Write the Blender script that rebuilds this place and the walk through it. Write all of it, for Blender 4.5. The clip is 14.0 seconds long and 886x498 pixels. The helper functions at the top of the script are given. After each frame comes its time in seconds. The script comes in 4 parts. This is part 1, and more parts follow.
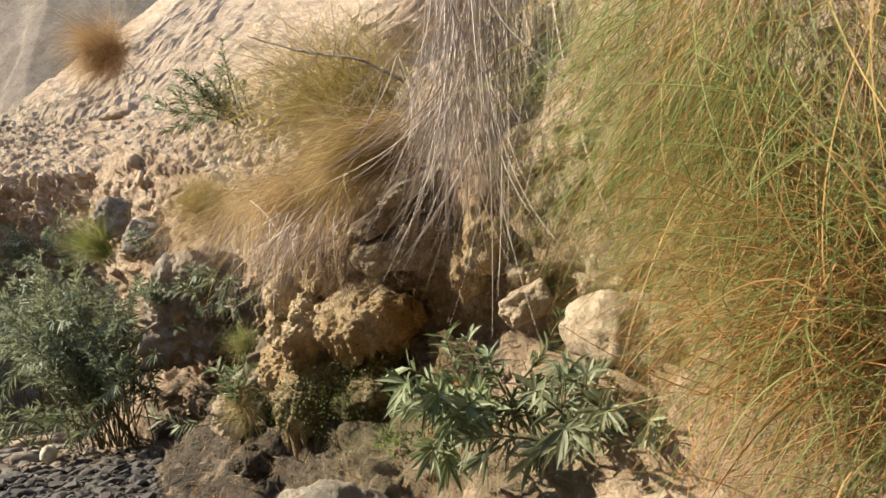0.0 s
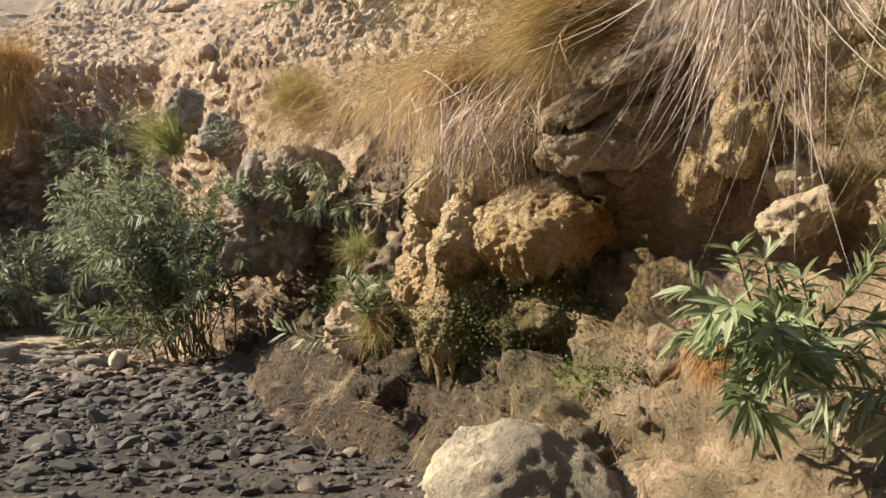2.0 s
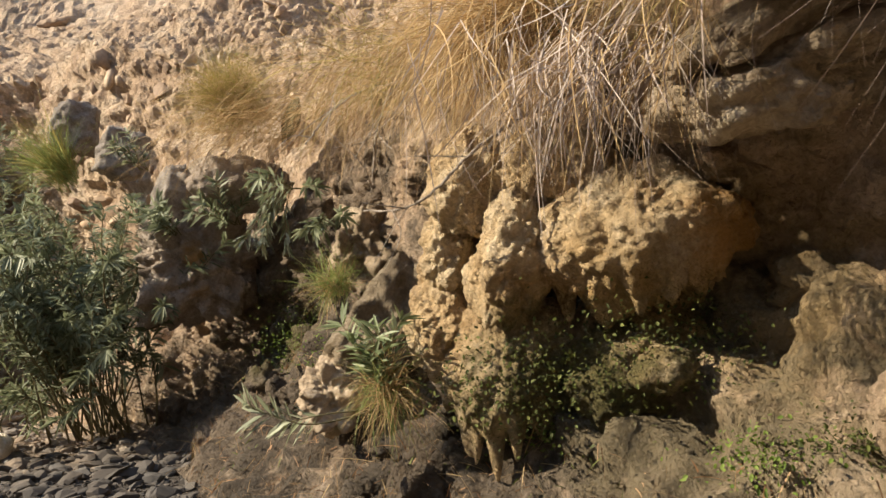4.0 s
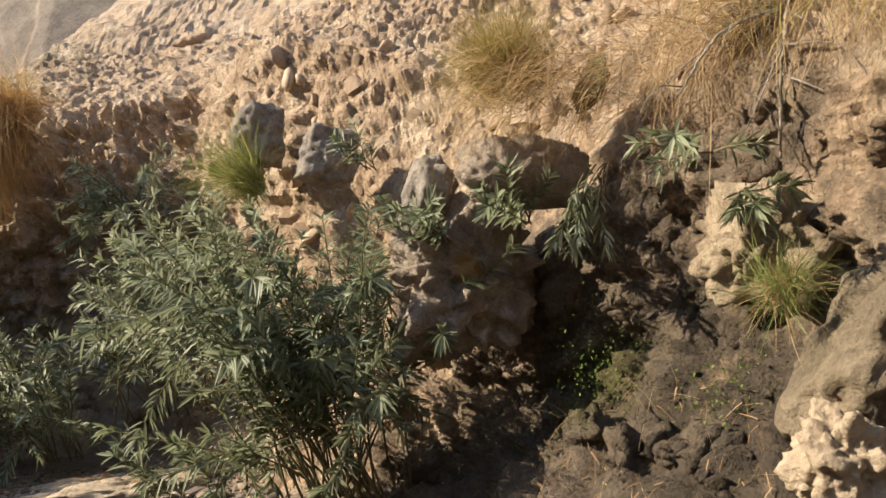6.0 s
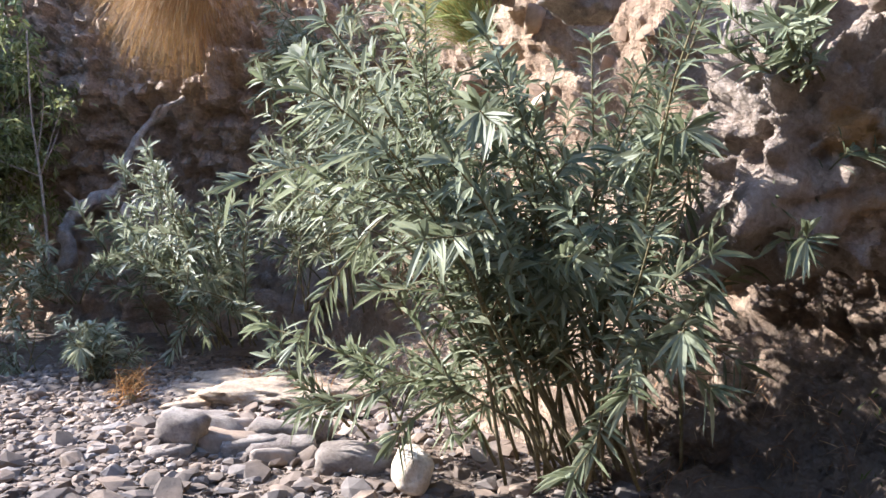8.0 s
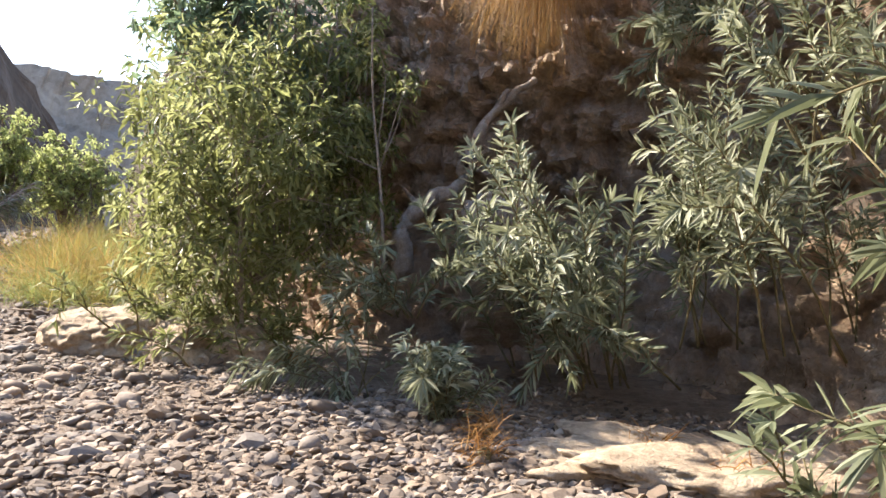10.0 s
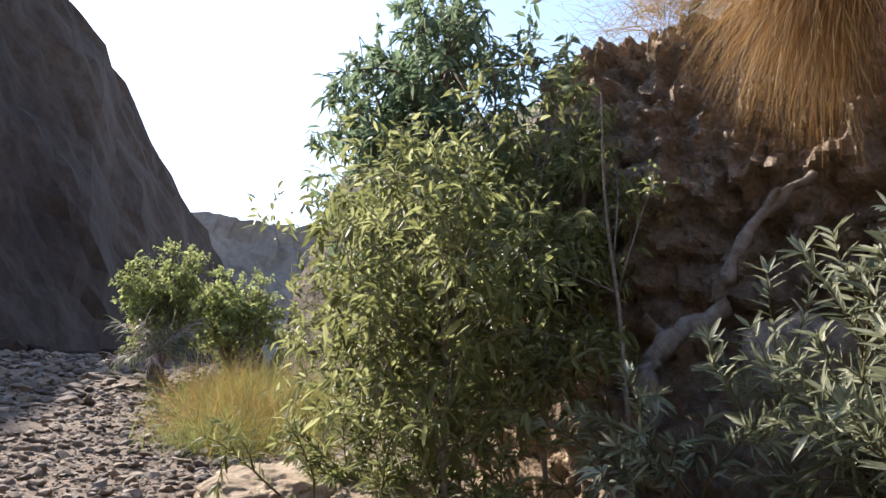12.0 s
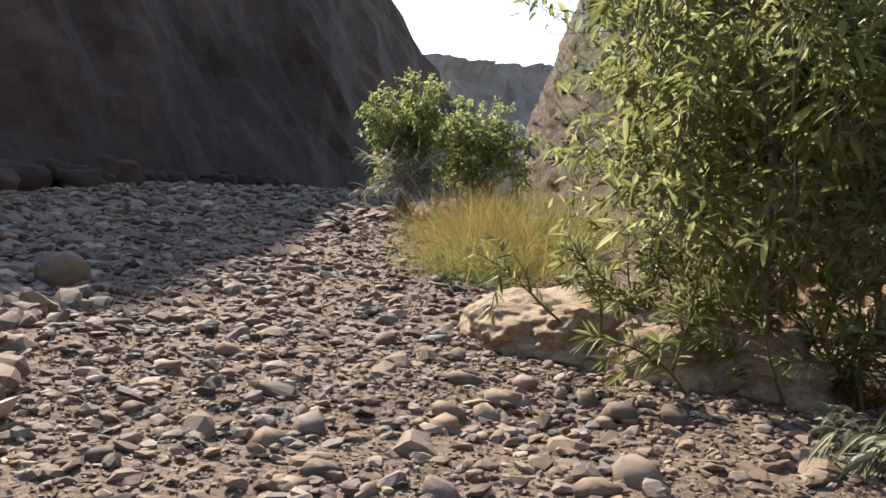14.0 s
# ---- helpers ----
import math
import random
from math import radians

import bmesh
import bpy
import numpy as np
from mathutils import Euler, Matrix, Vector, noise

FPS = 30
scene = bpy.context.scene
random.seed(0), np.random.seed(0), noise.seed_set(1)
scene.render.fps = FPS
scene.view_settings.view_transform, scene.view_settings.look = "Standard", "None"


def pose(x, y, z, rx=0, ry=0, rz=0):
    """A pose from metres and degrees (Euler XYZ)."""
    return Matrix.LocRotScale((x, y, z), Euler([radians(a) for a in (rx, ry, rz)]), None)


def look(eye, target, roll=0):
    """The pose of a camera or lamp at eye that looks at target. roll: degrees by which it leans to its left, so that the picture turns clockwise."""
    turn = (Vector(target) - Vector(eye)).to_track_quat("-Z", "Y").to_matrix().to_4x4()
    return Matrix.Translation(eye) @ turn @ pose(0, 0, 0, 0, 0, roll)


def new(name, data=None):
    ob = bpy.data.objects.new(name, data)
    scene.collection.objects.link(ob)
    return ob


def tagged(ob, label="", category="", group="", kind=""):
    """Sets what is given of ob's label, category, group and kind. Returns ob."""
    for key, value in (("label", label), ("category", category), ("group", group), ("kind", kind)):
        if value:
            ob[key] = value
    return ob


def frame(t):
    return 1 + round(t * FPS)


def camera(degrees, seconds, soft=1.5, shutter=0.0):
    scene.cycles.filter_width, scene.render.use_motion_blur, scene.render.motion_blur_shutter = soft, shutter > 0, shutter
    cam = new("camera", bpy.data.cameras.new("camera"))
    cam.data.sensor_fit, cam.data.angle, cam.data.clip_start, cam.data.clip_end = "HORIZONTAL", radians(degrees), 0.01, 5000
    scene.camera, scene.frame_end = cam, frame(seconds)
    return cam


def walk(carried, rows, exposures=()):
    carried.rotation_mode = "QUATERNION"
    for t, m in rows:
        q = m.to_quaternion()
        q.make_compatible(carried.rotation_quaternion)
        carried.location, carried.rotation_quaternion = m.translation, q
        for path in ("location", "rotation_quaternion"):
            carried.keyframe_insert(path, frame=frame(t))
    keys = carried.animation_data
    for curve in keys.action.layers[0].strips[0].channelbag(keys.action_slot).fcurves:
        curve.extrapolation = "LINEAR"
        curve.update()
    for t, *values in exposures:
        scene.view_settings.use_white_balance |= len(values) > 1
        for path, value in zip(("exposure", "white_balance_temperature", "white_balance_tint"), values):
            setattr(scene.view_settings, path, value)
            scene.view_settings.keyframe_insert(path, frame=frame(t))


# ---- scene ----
cam = camera(57.8, 14.0)
PATH = [
    (0, (2.963, -0.096, 1.627), (2.753, 1.885, 1.801), -3.4),
    (0.5, (2.559, -0.051, 1.605), (2.258, 1.922, 1.727), -4.4),
    (1, (2.190, 0.178, 1.519), (1.867, 2.150, 1.604), 0.5),
    (1.5, (1.951, 0.495, 1.484), (1.641, 2.471, 1.500), 2.7),
    (2, (1.694, 0.921, 1.511), (1.420, 2.902, 1.516), 0.4),
    (2.2, (1.599, 1.103, 1.504), (1.348, 3.087, 1.525), -1.4),
    (4.3, (0.435, 3.059, 1.506), (0.399, 5.056, 1.602), -2.9),
    (4.5, (0.180, 3.271, 1.498), (0.102, 5.266, 1.615), -3.9),
    (5, (-0.411, 3.654, 1.557), (-0.657, 5.634, 1.706), -6.2),
    (5.5, (-0.916, 4.074, 1.591), (-1.255, 6.040, 1.732), -5.7),
    (6, (-1.253, 4.414, 1.589), (-1.484, 6.396, 1.730), -5.8),
    (6.5, (-1.395, 4.930, 1.464), (-1.563, 6.920, 1.579), -6.2),
    (7, (-1.576, 5.398, 1.435), (-1.721, 7.391, 1.536), -2.7),
    (7.5, (-1.884, 5.983, 1.442), (-2.177, 7.960, 1.495), 0.7),
    (8, (-2.178, 6.568, 1.450), (-2.885, 8.438, 1.391), -0.1),
    (8.2, (-2.279, 6.692, 1.467), (-3.148, 8.492, 1.407), -0.7),
    (10.3, (-4.228, 8.167, 1.302), (-5.579, 9.642, 1.309), 1.8),
    (10.5, (-4.427, 8.254, 1.294), (-5.791, 9.716, 1.345), 1.7),
    (11, (-4.958, 8.520, 1.283), (-6.548, 9.733, 1.277), 1.2),
    (11.5, (-5.358, 8.666, 1.301), (-7.015, 9.779, 1.433), -1.1),
    (12, (-5.810, 8.747, 1.357), (-7.375, 9.956, 1.659), 1.9),
    (12.5, (-6.209, 8.764, 1.328), (-7.933, 9.696, 1.726), 0.7),
    (13, (-6.451, 8.775, 1.313), (-8.306, 9.421, 1.689), -1.1),
    (13.5, (-6.792, 8.888, 1.224), (-8.658, 9.560, 1.483), -0.0),
    (14, (-6.952, 8.940, 1.127), (-8.804, 9.688, 1.015), 2.2),
]
EXPOSURES = [(0, 1.15, 6750, 4), (2.2, 1.17, 6950, 6), (4.3, 1.08, 7100, 8), (7, 1.2, 6800, 9), (7.5, 1.55, 6000, 11), (8.2, 2.1, 5500, 17),
             (10.3, 1.85, 6600, 13), (11.5, 1.8, 6500, 13), (12.5, 0.45, 6100, 16), (13.5, 0.26, 6150, 17), (14, 1.08, 6700, 12)]
from mathutils.bvhtree import BVHTree

walk(cam, [(t, look(eye, target, roll)) for t, eye, target, roll in PATH], EXPOSURES)

# ---------------------------------------------------------------- light
SUN_AZ, SUN_EL = 96.0, 36.0          # degrees left of +y, and above the horizon
world = bpy.data.worlds.new("world")
scene.world = world
world.use_nodes = True
wn = world.node_tree
sky = wn.nodes.new("ShaderNodeTexSky")
sky.sky_type, sky.sun_disc = "NISHITA", False
sky.sun_elevation, sky.sun_rotation = radians(SUN_EL), radians(-SUN_AZ)
sky.dust_density, sky.air_density = 0.7, 1.0
wn.links.new(sky.outputs[0], wn.nodes["Background"].inputs[0])
wn.nodes["Background"].inputs[1].default_value = 0.145
sun = new("sun", bpy.data.lights.new("sun", "SUN"))
sun.data.energy, sun.data.angle, sun.data.color = 5.0, radians(0.6), (1.0, 0.9, 0.76)
sun_way = Vector((-math.sin(radians(SUN_AZ)) * math.cos(radians(SUN_EL)),
                  math.cos(radians(SUN_AZ)) * math.cos(radians(SUN_EL)), math.sin(radians(SUN_EL))))
sun.matrix_world = look(sun_way * 50, (0, 0, 0))


# ---------------------------------------------------------------- materials
class Nodes:
    """A small writer of node trees."""

    def __init__(self, name):
        self.material = bpy.data.materials.new(name)
        self.material.use_nodes = True
        self.tree = self.material.node_tree
        self.shader = self.tree.nodes["Principled BSDF"]
        self.out = self.tree.nodes["Material Output"]
        self.place = self.add("ShaderNodeNewGeometry").outputs["Position"]

    def add(self, kind, **values):
        node = self.tree.nodes.new(kind)
        for key, value in values.items():
            node.inputs[key.replace("_", " ")].default_value = value
        return node

    def link(self, a, b):
        self.tree.links.new(a, b)

    def noise(self, scale, detail=6.0, rough=0.6, where=None):
        n = self.add("ShaderNodeTexNoise", Scale=scale, Detail=detail, Roughness=rough)
        self.link(where or self.place, n.inputs["Vector"])
        return n.outputs["Fac"]

    def cells(self, scale, out="Distance"):
        n = self.add("ShaderNodeTexVoronoi", Scale=scale)
        self.link(self.place, n.inputs["Vector"])
        return n.outputs[out]

    def ramp(self, fac, stops):
        n = self.add("ShaderNodeValToRGB")
        e = n.color_ramp.elements
        while len(e) < len(stops):
            e.new(0.5)
        for el, (pos, col) in zip(e, stops):
            el.position, el.color = pos, (*col, 1) if len(col) == 3 else col
        self.link(fac, n.inputs[0])
        return n.outputs[0]

    def mix(self, fac, a, b, blend="MIX"):
        n = self.tree.nodes.new("ShaderNodeMix")
        n.data_type, n.blend_type = "RGBA", blend
        for value, sock in ((fac, n.inputs[0]), (a, n.inputs[6]), (b, n.inputs[7])):
            if isinstance(value, (int, float)):
                sock.default_value = value
            elif isinstance(value, tuple):
                sock.default_value = (*value, 1)
            else:
                self.link(value, sock)
        return n.outputs[2]

    def math(self, op, a, b=0.0, c=0.0):
        n = self.tree.nodes.new("ShaderNodeMath")
        n.operation = op
        for value, sock in zip((a, b, c), n.inputs):
            if isinstance(value, (int, float)):
                sock.default_value = value
            else:
                self.link(value, sock)
        return n.outputs[0]

    def blot(self, centre, radius, fuzz):
        """1 inside an uneven blot round a place, 0 outside it."""
        n = self.tree.nodes.new("ShaderNodeVectorMath")
        n.operation = "DISTANCE"
        n.inputs[1].default_value = centre
        self.link(self.place, n.inputs[0])
        d = self.math("DIVIDE", n.outputs["Value"], radius)
        d = self.math("ADD", d, self.math("MULTIPLY", self.math("SUBTRACT", fuzz, 0.5), 2.2))
        return self.ramp(d, [(0.45, (1, 1, 1)), (0.95, (0, 0, 0))])

    def bump(self, height, strength, distance=0.02, after=None):
        n = self.add("ShaderNodeBump", Strength=strength, Distance=distance)
        self.link(height, n.inputs["Height"])
        if after is not None:
            self.link(after, n.inputs["Normal"])
        self.link(n.outputs[0], self.shader.inputs["Normal"])
        return n.outputs[0]

    def finish(self, colour, rough=0.9, spec=0.3):
        self.link(colour, self.shader.inputs["Base Color"])
        if isinstance(rough, float):
            self.shader.inputs["Roughness"].default_value = rough
        else:
            self.link(rough, self.shader.inputs["Roughness"])
        self.shader.inputs["Specular IOR Level"].default_value = spec
        return self.material


def rock_material(name, dark, mid, pale, scale=2.0, stains_and_shade=(), bump=0.7, pebbly=0.5, rough=0.92):
    n = Nodes(name)
    big, fine = n.noise(scale, 8, 0.65), n.noise(scale * 14, 6, 0.7)
    col = n.ramp(big, [(0.3, dark), (0.5, mid), (0.72, pale)])
    col = n.mix(0.55, col, n.ramp(fine, [(0.3, (0.5, 0.47, 0.44)), (0.6, (1, 1, 1))]), "MULTIPLY")
    col = n.mix(0.5, col, n.ramp(n.cells(scale * 11, "Color"), [(0.1, (0.55, 0.52, 0.5)), (0.6, (1, 1, 1))]), "MULTIPLY")
    fuzz = n.noise(2.6, 7, 0.7)
    for centre, radius, tint, amount in stains_and_shade:
        col = n.mix(n.math("MULTIPLY", n.blot(centre, radius, fuzz), amount), col,
                    n.mix(fine, tuple(c * 0.45 for c in tint), tint))
    peb = n.cells(scale * 16)
    first = n.bump(n.math("MULTIPLY", peb, pebbly), bump * 0.7, 0.05)
    n.bump(n.math("ADD", fine, n.noise(scale * 36, 5, 0.7)), bump, 0.035, first)
    return n.finish(col, rough)


def leaf_material(name, dark, mid, pale, through_light=0.35, rough=0.5):
    n = Nodes(name)
    geo = n.add("ShaderNodeNewGeometry")
    rnd = geo.outputs["Random Per Island"]
    col = n.ramp(rnd, [(0.0, dark), (0.5, mid), (1.0, pale)])
    col = n.mix(0.4, col, n.ramp(n.noise(3.0, 3), [(0.3, (0.7, 0.7, 0.7)), (0.7, (1, 1, 1))]), "MULTIPLY")
    n.finish(col, min(0.7, rough + 0.1), 0.28)
    glow = n.add("ShaderNodeBsdfTranslucent")
    n.link(col, glow.inputs[0])
    both = n.add("ShaderNodeMixShader", Fac=through_light)
    n.link(n.shader.outputs[0], both.inputs[1])
    n.link(glow.outputs[0], both.inputs[2])
    n.link(both.outputs[0], n.out.inputs[0])
    return n.material


def stone_material(name, stops, rough=0.8, wet_shade=()):
    n = Nodes(name)
    info = n.add("ShaderNodeObjectInfo").outputs["Random"]
    isle = n.add("ShaderNodeNewGeometry").outputs["Random Per Island"]
    pick = n.math("FRACT", n.math("ADD", info, isle))
    col = n.ramp(pick, stops)
    col = n.mix(0.6, col, n.ramp(n.noise(18, 6, 0.7), [(0.3, (0.5, 0.48, 0.45)), (0.65, (1, 1, 1))]), "MULTIPLY")
    # darkens stones inside one blot: shade put into the colour, with some damp
    if wet_shade:
        col = n.mix(n.math("MULTIPLY", n.blot(*wet_shade, n.noise(2.6, 5)), 0.9), col, n.mix(0.88, col, (0.035, 0.033, 0.031)))
    n.bump(n.noise(45, 6, 0.7), 0.5, 0.01)
    return n.finish(col, rough)


# The two foot tints hold real wetness plus the cove's shade, painted in.
OCHRE, MOSS, WET_SHADE, ORANGE = (0.46, 0.28, 0.09), (0.13, 0.115, 0.038), (0.08, 0.063, 0.045), (0.55, 0.27, 0.06)
DAMP_SHADE = (0.25, 0.19, 0.135)
M_CLIFF = rock_material("conglomerate", (0.38, 0.26, 0.17), (0.56, 0.41, 0.28), (0.72, 0.58, 0.43), 1.6, stains_and_shade=(
    ((2.0, 6.4, 1.3), 1.0, (0.3, 0.21, 0.08), 0.75), ((1.3, 7.1, 1.1), 1.1, MOSS, 0.8), ((0.4, 6.7, 0.4), 2.4, WET_SHADE, 0.88), ((1.6, 5.7, 0.4), 1.3, (0.27, 0.215, 0.13), 0.8),
    ((2.8, 4.6, 0.6), 1.2, (0.3, 0.235, 0.14), 0.7), ((-0.6, 8.9, 0.7), 2.2, WET_SHADE, 0.9), ((-1.2, 9.8, 0.8), 2.2, WET_SHADE, 0.9), ((-2.2, 10.3, 0.4), 2.6, DAMP_SHADE, 0.95),
    ((-1.2, 10.1, 1.1), 0.7, MOSS, 0.85), ((-0.2, 8.3, 1.5), 0.8, DAMP_SHADE, 0.8), ((-0.9, 10.2, 1.9), 0.8, DAMP_SHADE, 0.7), ((0.3, 9.2, 2.3), 0.8, DAMP_SHADE, 0.7),
    ((-1.75, 10.35, 1.75), 0.2, ORANGE, 0.7), ((-3.6, 11.6, 0.6), 1.0, DAMP_SHADE, 0.7),
    # The last three blots paint shade, with some olive tone, over the far cliff.
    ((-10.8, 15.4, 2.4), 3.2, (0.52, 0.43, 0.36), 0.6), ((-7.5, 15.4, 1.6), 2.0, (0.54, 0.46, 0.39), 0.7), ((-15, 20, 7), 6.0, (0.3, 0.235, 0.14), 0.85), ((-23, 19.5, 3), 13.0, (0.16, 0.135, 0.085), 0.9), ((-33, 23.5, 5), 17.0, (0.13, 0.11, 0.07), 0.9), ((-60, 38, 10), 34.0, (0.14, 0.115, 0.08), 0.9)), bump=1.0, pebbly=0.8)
M_TUFA = rock_material("travertine", (0.5, 0.33, 0.16), (0.68, 0.5, 0.29), (0.82, 0.69, 0.49), 3.0, stains_and_shade=(
    ((1.98, 6.3, 1.62), 0.38, ORANGE, 0.8), ((1.15, 6.5, 1.35), 0.3, ORANGE, 0.4), ((1.5, 6.35, 1.35), 0.5, OCHRE, 0.6), ((1.1, 6.5, 0.9), 0.6, MOSS, 0.9),
    ((1.7, 6.3, 0.95), 0.6, MOSS, 0.9)), bump=0.9, pebbly=1.0)
M_PALE = rock_material("pale_limestone", (0.42, 0.34, 0.25), (0.62, 0.53, 0.40), (0.74, 0.67, 0.55), 3.0, bump=0.5, pebbly=0.2)
M_WETROCK = rock_material("wet_limestone", (0.46, 0.37, 0.26), (0.62, 0.52, 0.38), (0.74, 0.65, 0.5), 3.0, stains_and_shade=(
    ((1.75, 4.95, 0.4), 1.0, (0.24, 0.2, 0.15), 0.92), ((1.6, 5.1, 0.2), 0.4, MOSS, 0.5)), bump=0.7, pebbly=0.5, rough=0.6)
M_OVERHANG = rock_material("tan_overhang_rock", (0.33, 0.26, 0.2), (0.48, 0.39, 0.31), (0.62, 0.53, 0.44), 3.2, stains_and_shade=(
    ((-1.76, 10.3, 1.85), 0.17, (0.62, 0.36, 0.13), 0.9), ((-1.7, 10.25, 1.5), 0.16, (0.55, 0.32, 0.12), 0.7)), bump=0.9, pebbly=0.4)
M_GREYROCK = rock_material("grey_rock", (0.16, 0.13, 0.11), (0.30, 0.26, 0.22), (0.46, 0.41, 0.35), 4.0, bump=0.6, pebbly=0.2)
M_SLABROCK = rock_material("brown_slab_rock", (0.19, 0.145, 0.095), (0.36, 0.28, 0.19), (0.56, 0.46, 0.33), 3.0, bump=0.7, pebbly=0.4)
M_DARKSLAB = rock_material("damp_slab_rock", (0.11, 0.088, 0.058), (0.21, 0.165, 0.11), (0.36, 0.29, 0.2), 3.0, bump=0.7, pebbly=0.4)
M_BANK = rock_material("silt_bank", (0.34, 0.26, 0.18), (0.48, 0.38, 0.27), (0.60, 0.50, 0.37), 2.4, bump=0.6, pebbly=0.4)
# Brown lowered below the rock's own tone to hold the wall's shade.
M_MOUNTAIN = rock_material("shade_dark_mountain_rock", (0.042, 0.028, 0.02), (0.074, 0.05, 0.036), (0.115, 0.082, 0.062), 0.12, bump=0.8, pebbly=0.2)
M_HILL = rock_material("hillside_rock", (0.12, 0.092, 0.07), (0.2, 0.155, 0.12), (0.29, 0.23, 0.18), 0.5, bump=0.9, pebbly=0.5)
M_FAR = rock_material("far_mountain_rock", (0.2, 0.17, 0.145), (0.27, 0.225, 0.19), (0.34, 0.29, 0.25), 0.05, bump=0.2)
M_GROUND = rock_material("gravelly_silt", (0.15, 0.112, 0.082), (0.25, 0.192, 0.142), (0.35, 0.28, 0.21), 1.1, stains_and_shade=(
    # the first, widest blot paints the shade over the damp gravel
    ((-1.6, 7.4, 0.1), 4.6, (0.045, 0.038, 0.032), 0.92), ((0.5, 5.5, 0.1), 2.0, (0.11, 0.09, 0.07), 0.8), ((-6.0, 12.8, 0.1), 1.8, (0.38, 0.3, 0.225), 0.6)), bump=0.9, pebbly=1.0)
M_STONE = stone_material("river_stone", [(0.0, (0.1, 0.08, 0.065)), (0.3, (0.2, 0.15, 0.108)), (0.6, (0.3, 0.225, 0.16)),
                                         (0.85, (0.2, 0.178, 0.16)), (1.0, (0.46, 0.37, 0.28))], wet_shade=((-1.6, 7.4, 0.1), 5.4))
M_SLOPESTONE = stone_material("slope_stone", [(0.0, (0.22, 0.15, 0.10)), (0.5, (0.4, 0.28, 0.185)), (1.0, (0.52, 0.4, 0.285))])
M_OLEANDER = leaf_material("oleander_leaf", (0.11, 0.128, 0.066), (0.195, 0.22, 0.125), (0.36, 0.385, 0.25), 0.38, 0.42)
M_OLEANDER_PALE = leaf_material("pale_oleander_leaf", (0.15, 0.168, 0.092), (0.265, 0.29, 0.18), (0.46, 0.48, 0.345), 0.35, 0.42)
M_OLEANDER_FRESH = leaf_material("fresh_oleander_leaf", (0.11, 0.14, 0.06), (0.19, 0.23, 0.11), (0.34, 0.375, 0.22), 0.38, 0.42)
M_TREE = leaf_material("tree_leaf", (0.135, 0.15, 0.053), (0.255, 0.28, 0.105), (0.42, 0.445, 0.22), 0.58, 0.34)
M_TREE_BLUE = leaf_material("blue_green_leaf", (0.11, 0.17, 0.1), (0.2, 0.28, 0.16), (0.33, 0.4, 0.26), 0.5, 0.42)
M_FARLEAF = leaf_material("far_tree_leaf", (0.24, 0.28, 0.1), (0.38, 0.43, 0.17), (0.5, 0.55, 0.24), 0.6, 0.6)
M_HERB = leaf_material("herb_leaf", (0.07, 0.11, 0.02), (0.15, 0.22, 0.04), (0.25, 0.33, 0.08), 0.4, 0.5)
M_MOSSLEAF = leaf_material("moss_leaf", (0.04, 0.05, 0.012), (0.085, 0.1, 0.025), (0.16, 0.18, 0.05), 0.3, 0.6)
M_TAN = leaf_material("tan_dry_grass", (0.30, 0.19, 0.09), (0.47, 0.32, 0.16), (0.62, 0.46, 0.25), 0.35, 0.6)
M_PURPLE = leaf_material("grey_dry_roots", (0.22, 0.165, 0.135), (0.4, 0.325, 0.28), (0.6, 0.51, 0.44), 0.15, 0.7)
M_YELLOW = leaf_material("yellow_green_grass", (0.2, 0.165, 0.045), (0.34, 0.285, 0.08), (0.47, 0.385, 0.14), 0.4, 0.55)
M_GREENGRASS = leaf_material("green_reed_grass", (0.14, 0.185, 0.05), (0.25, 0.31, 0.1), (0.36, 0.4, 0.16), 0.45, 0.5)
M_RUST = leaf_material("rust_dry_grass", (0.25, 0.12, 0.04), (0.40, 0.21, 0.07), (0.55, 0.34, 0.14), 0.35, 0.6)
M_ORANGEGRASS = leaf_material("orange_dry_grass", (0.29, 0.17, 0.055), (0.44, 0.275, 0.1), (0.56, 0.39, 0.17), 0.4, 0.55)
M_LITTER = leaf_material("dry_leaf_litter", (0.20, 0.10, 0.05), (0.36, 0.2, 0.1), (0.5, 0.32, 0.18), 0.2, 0.7)
M_BARK = rock_material("grey_bark", (0.12, 0.09, 0.07), (0.25, 0.205, 0.165), (0.38, 0.33, 0.28), 9.0, bump=0.6, pebbly=0.2)
M_PALEBARK = rock_material("pale_dead_wood", (0.24, 0.19, 0.15), (0.42, 0.36, 0.30), (0.58, 0.52, 0.45), 9.0, bump=0.6, pebbly=0.2)
M_STEM = rock_material("green_brown_stem", (0.10, 0.09, 0.04), (0.19, 0.16, 0.08), (0.28, 0.24, 0.13), 12.0, bump=0.3, pebbly=0.1)


# ---------------------------------------------------------------- mesh helpers
def mesh_of(name, verts, faces, material, smooth=False):
    me = bpy.data.meshes.new(name)
    me.from_pydata([tuple(v) for v in verts] if not isinstance(verts, np.ndarray) else verts.tolist(), [], faces)
    me.materials.append(material)
    if smooth:
        me.polygons.foreach_set("use_smooth", [True] * len(me.polygons))
    me.update()
    return me


def child(name, me, parent, label=""):
    ob = new(name, me)
    ob.parent = parent
    return tagged(ob, label)


def grid_faces(rows, cols):
    return [(r * cols + c, r * cols + c + 1, (r + 1) * cols + c + 1, (r + 1) * cols + c)
            for r in range(rows - 1) for c in range(cols - 1)]


def unit(a):
    return a / np.maximum(np.linalg.norm(a, axis=-1, keepdims=True), 1e-9)


def smooth01(x):
    x = np.clip(x, 0, 1)
    return x * x * (3 - 2 * x)


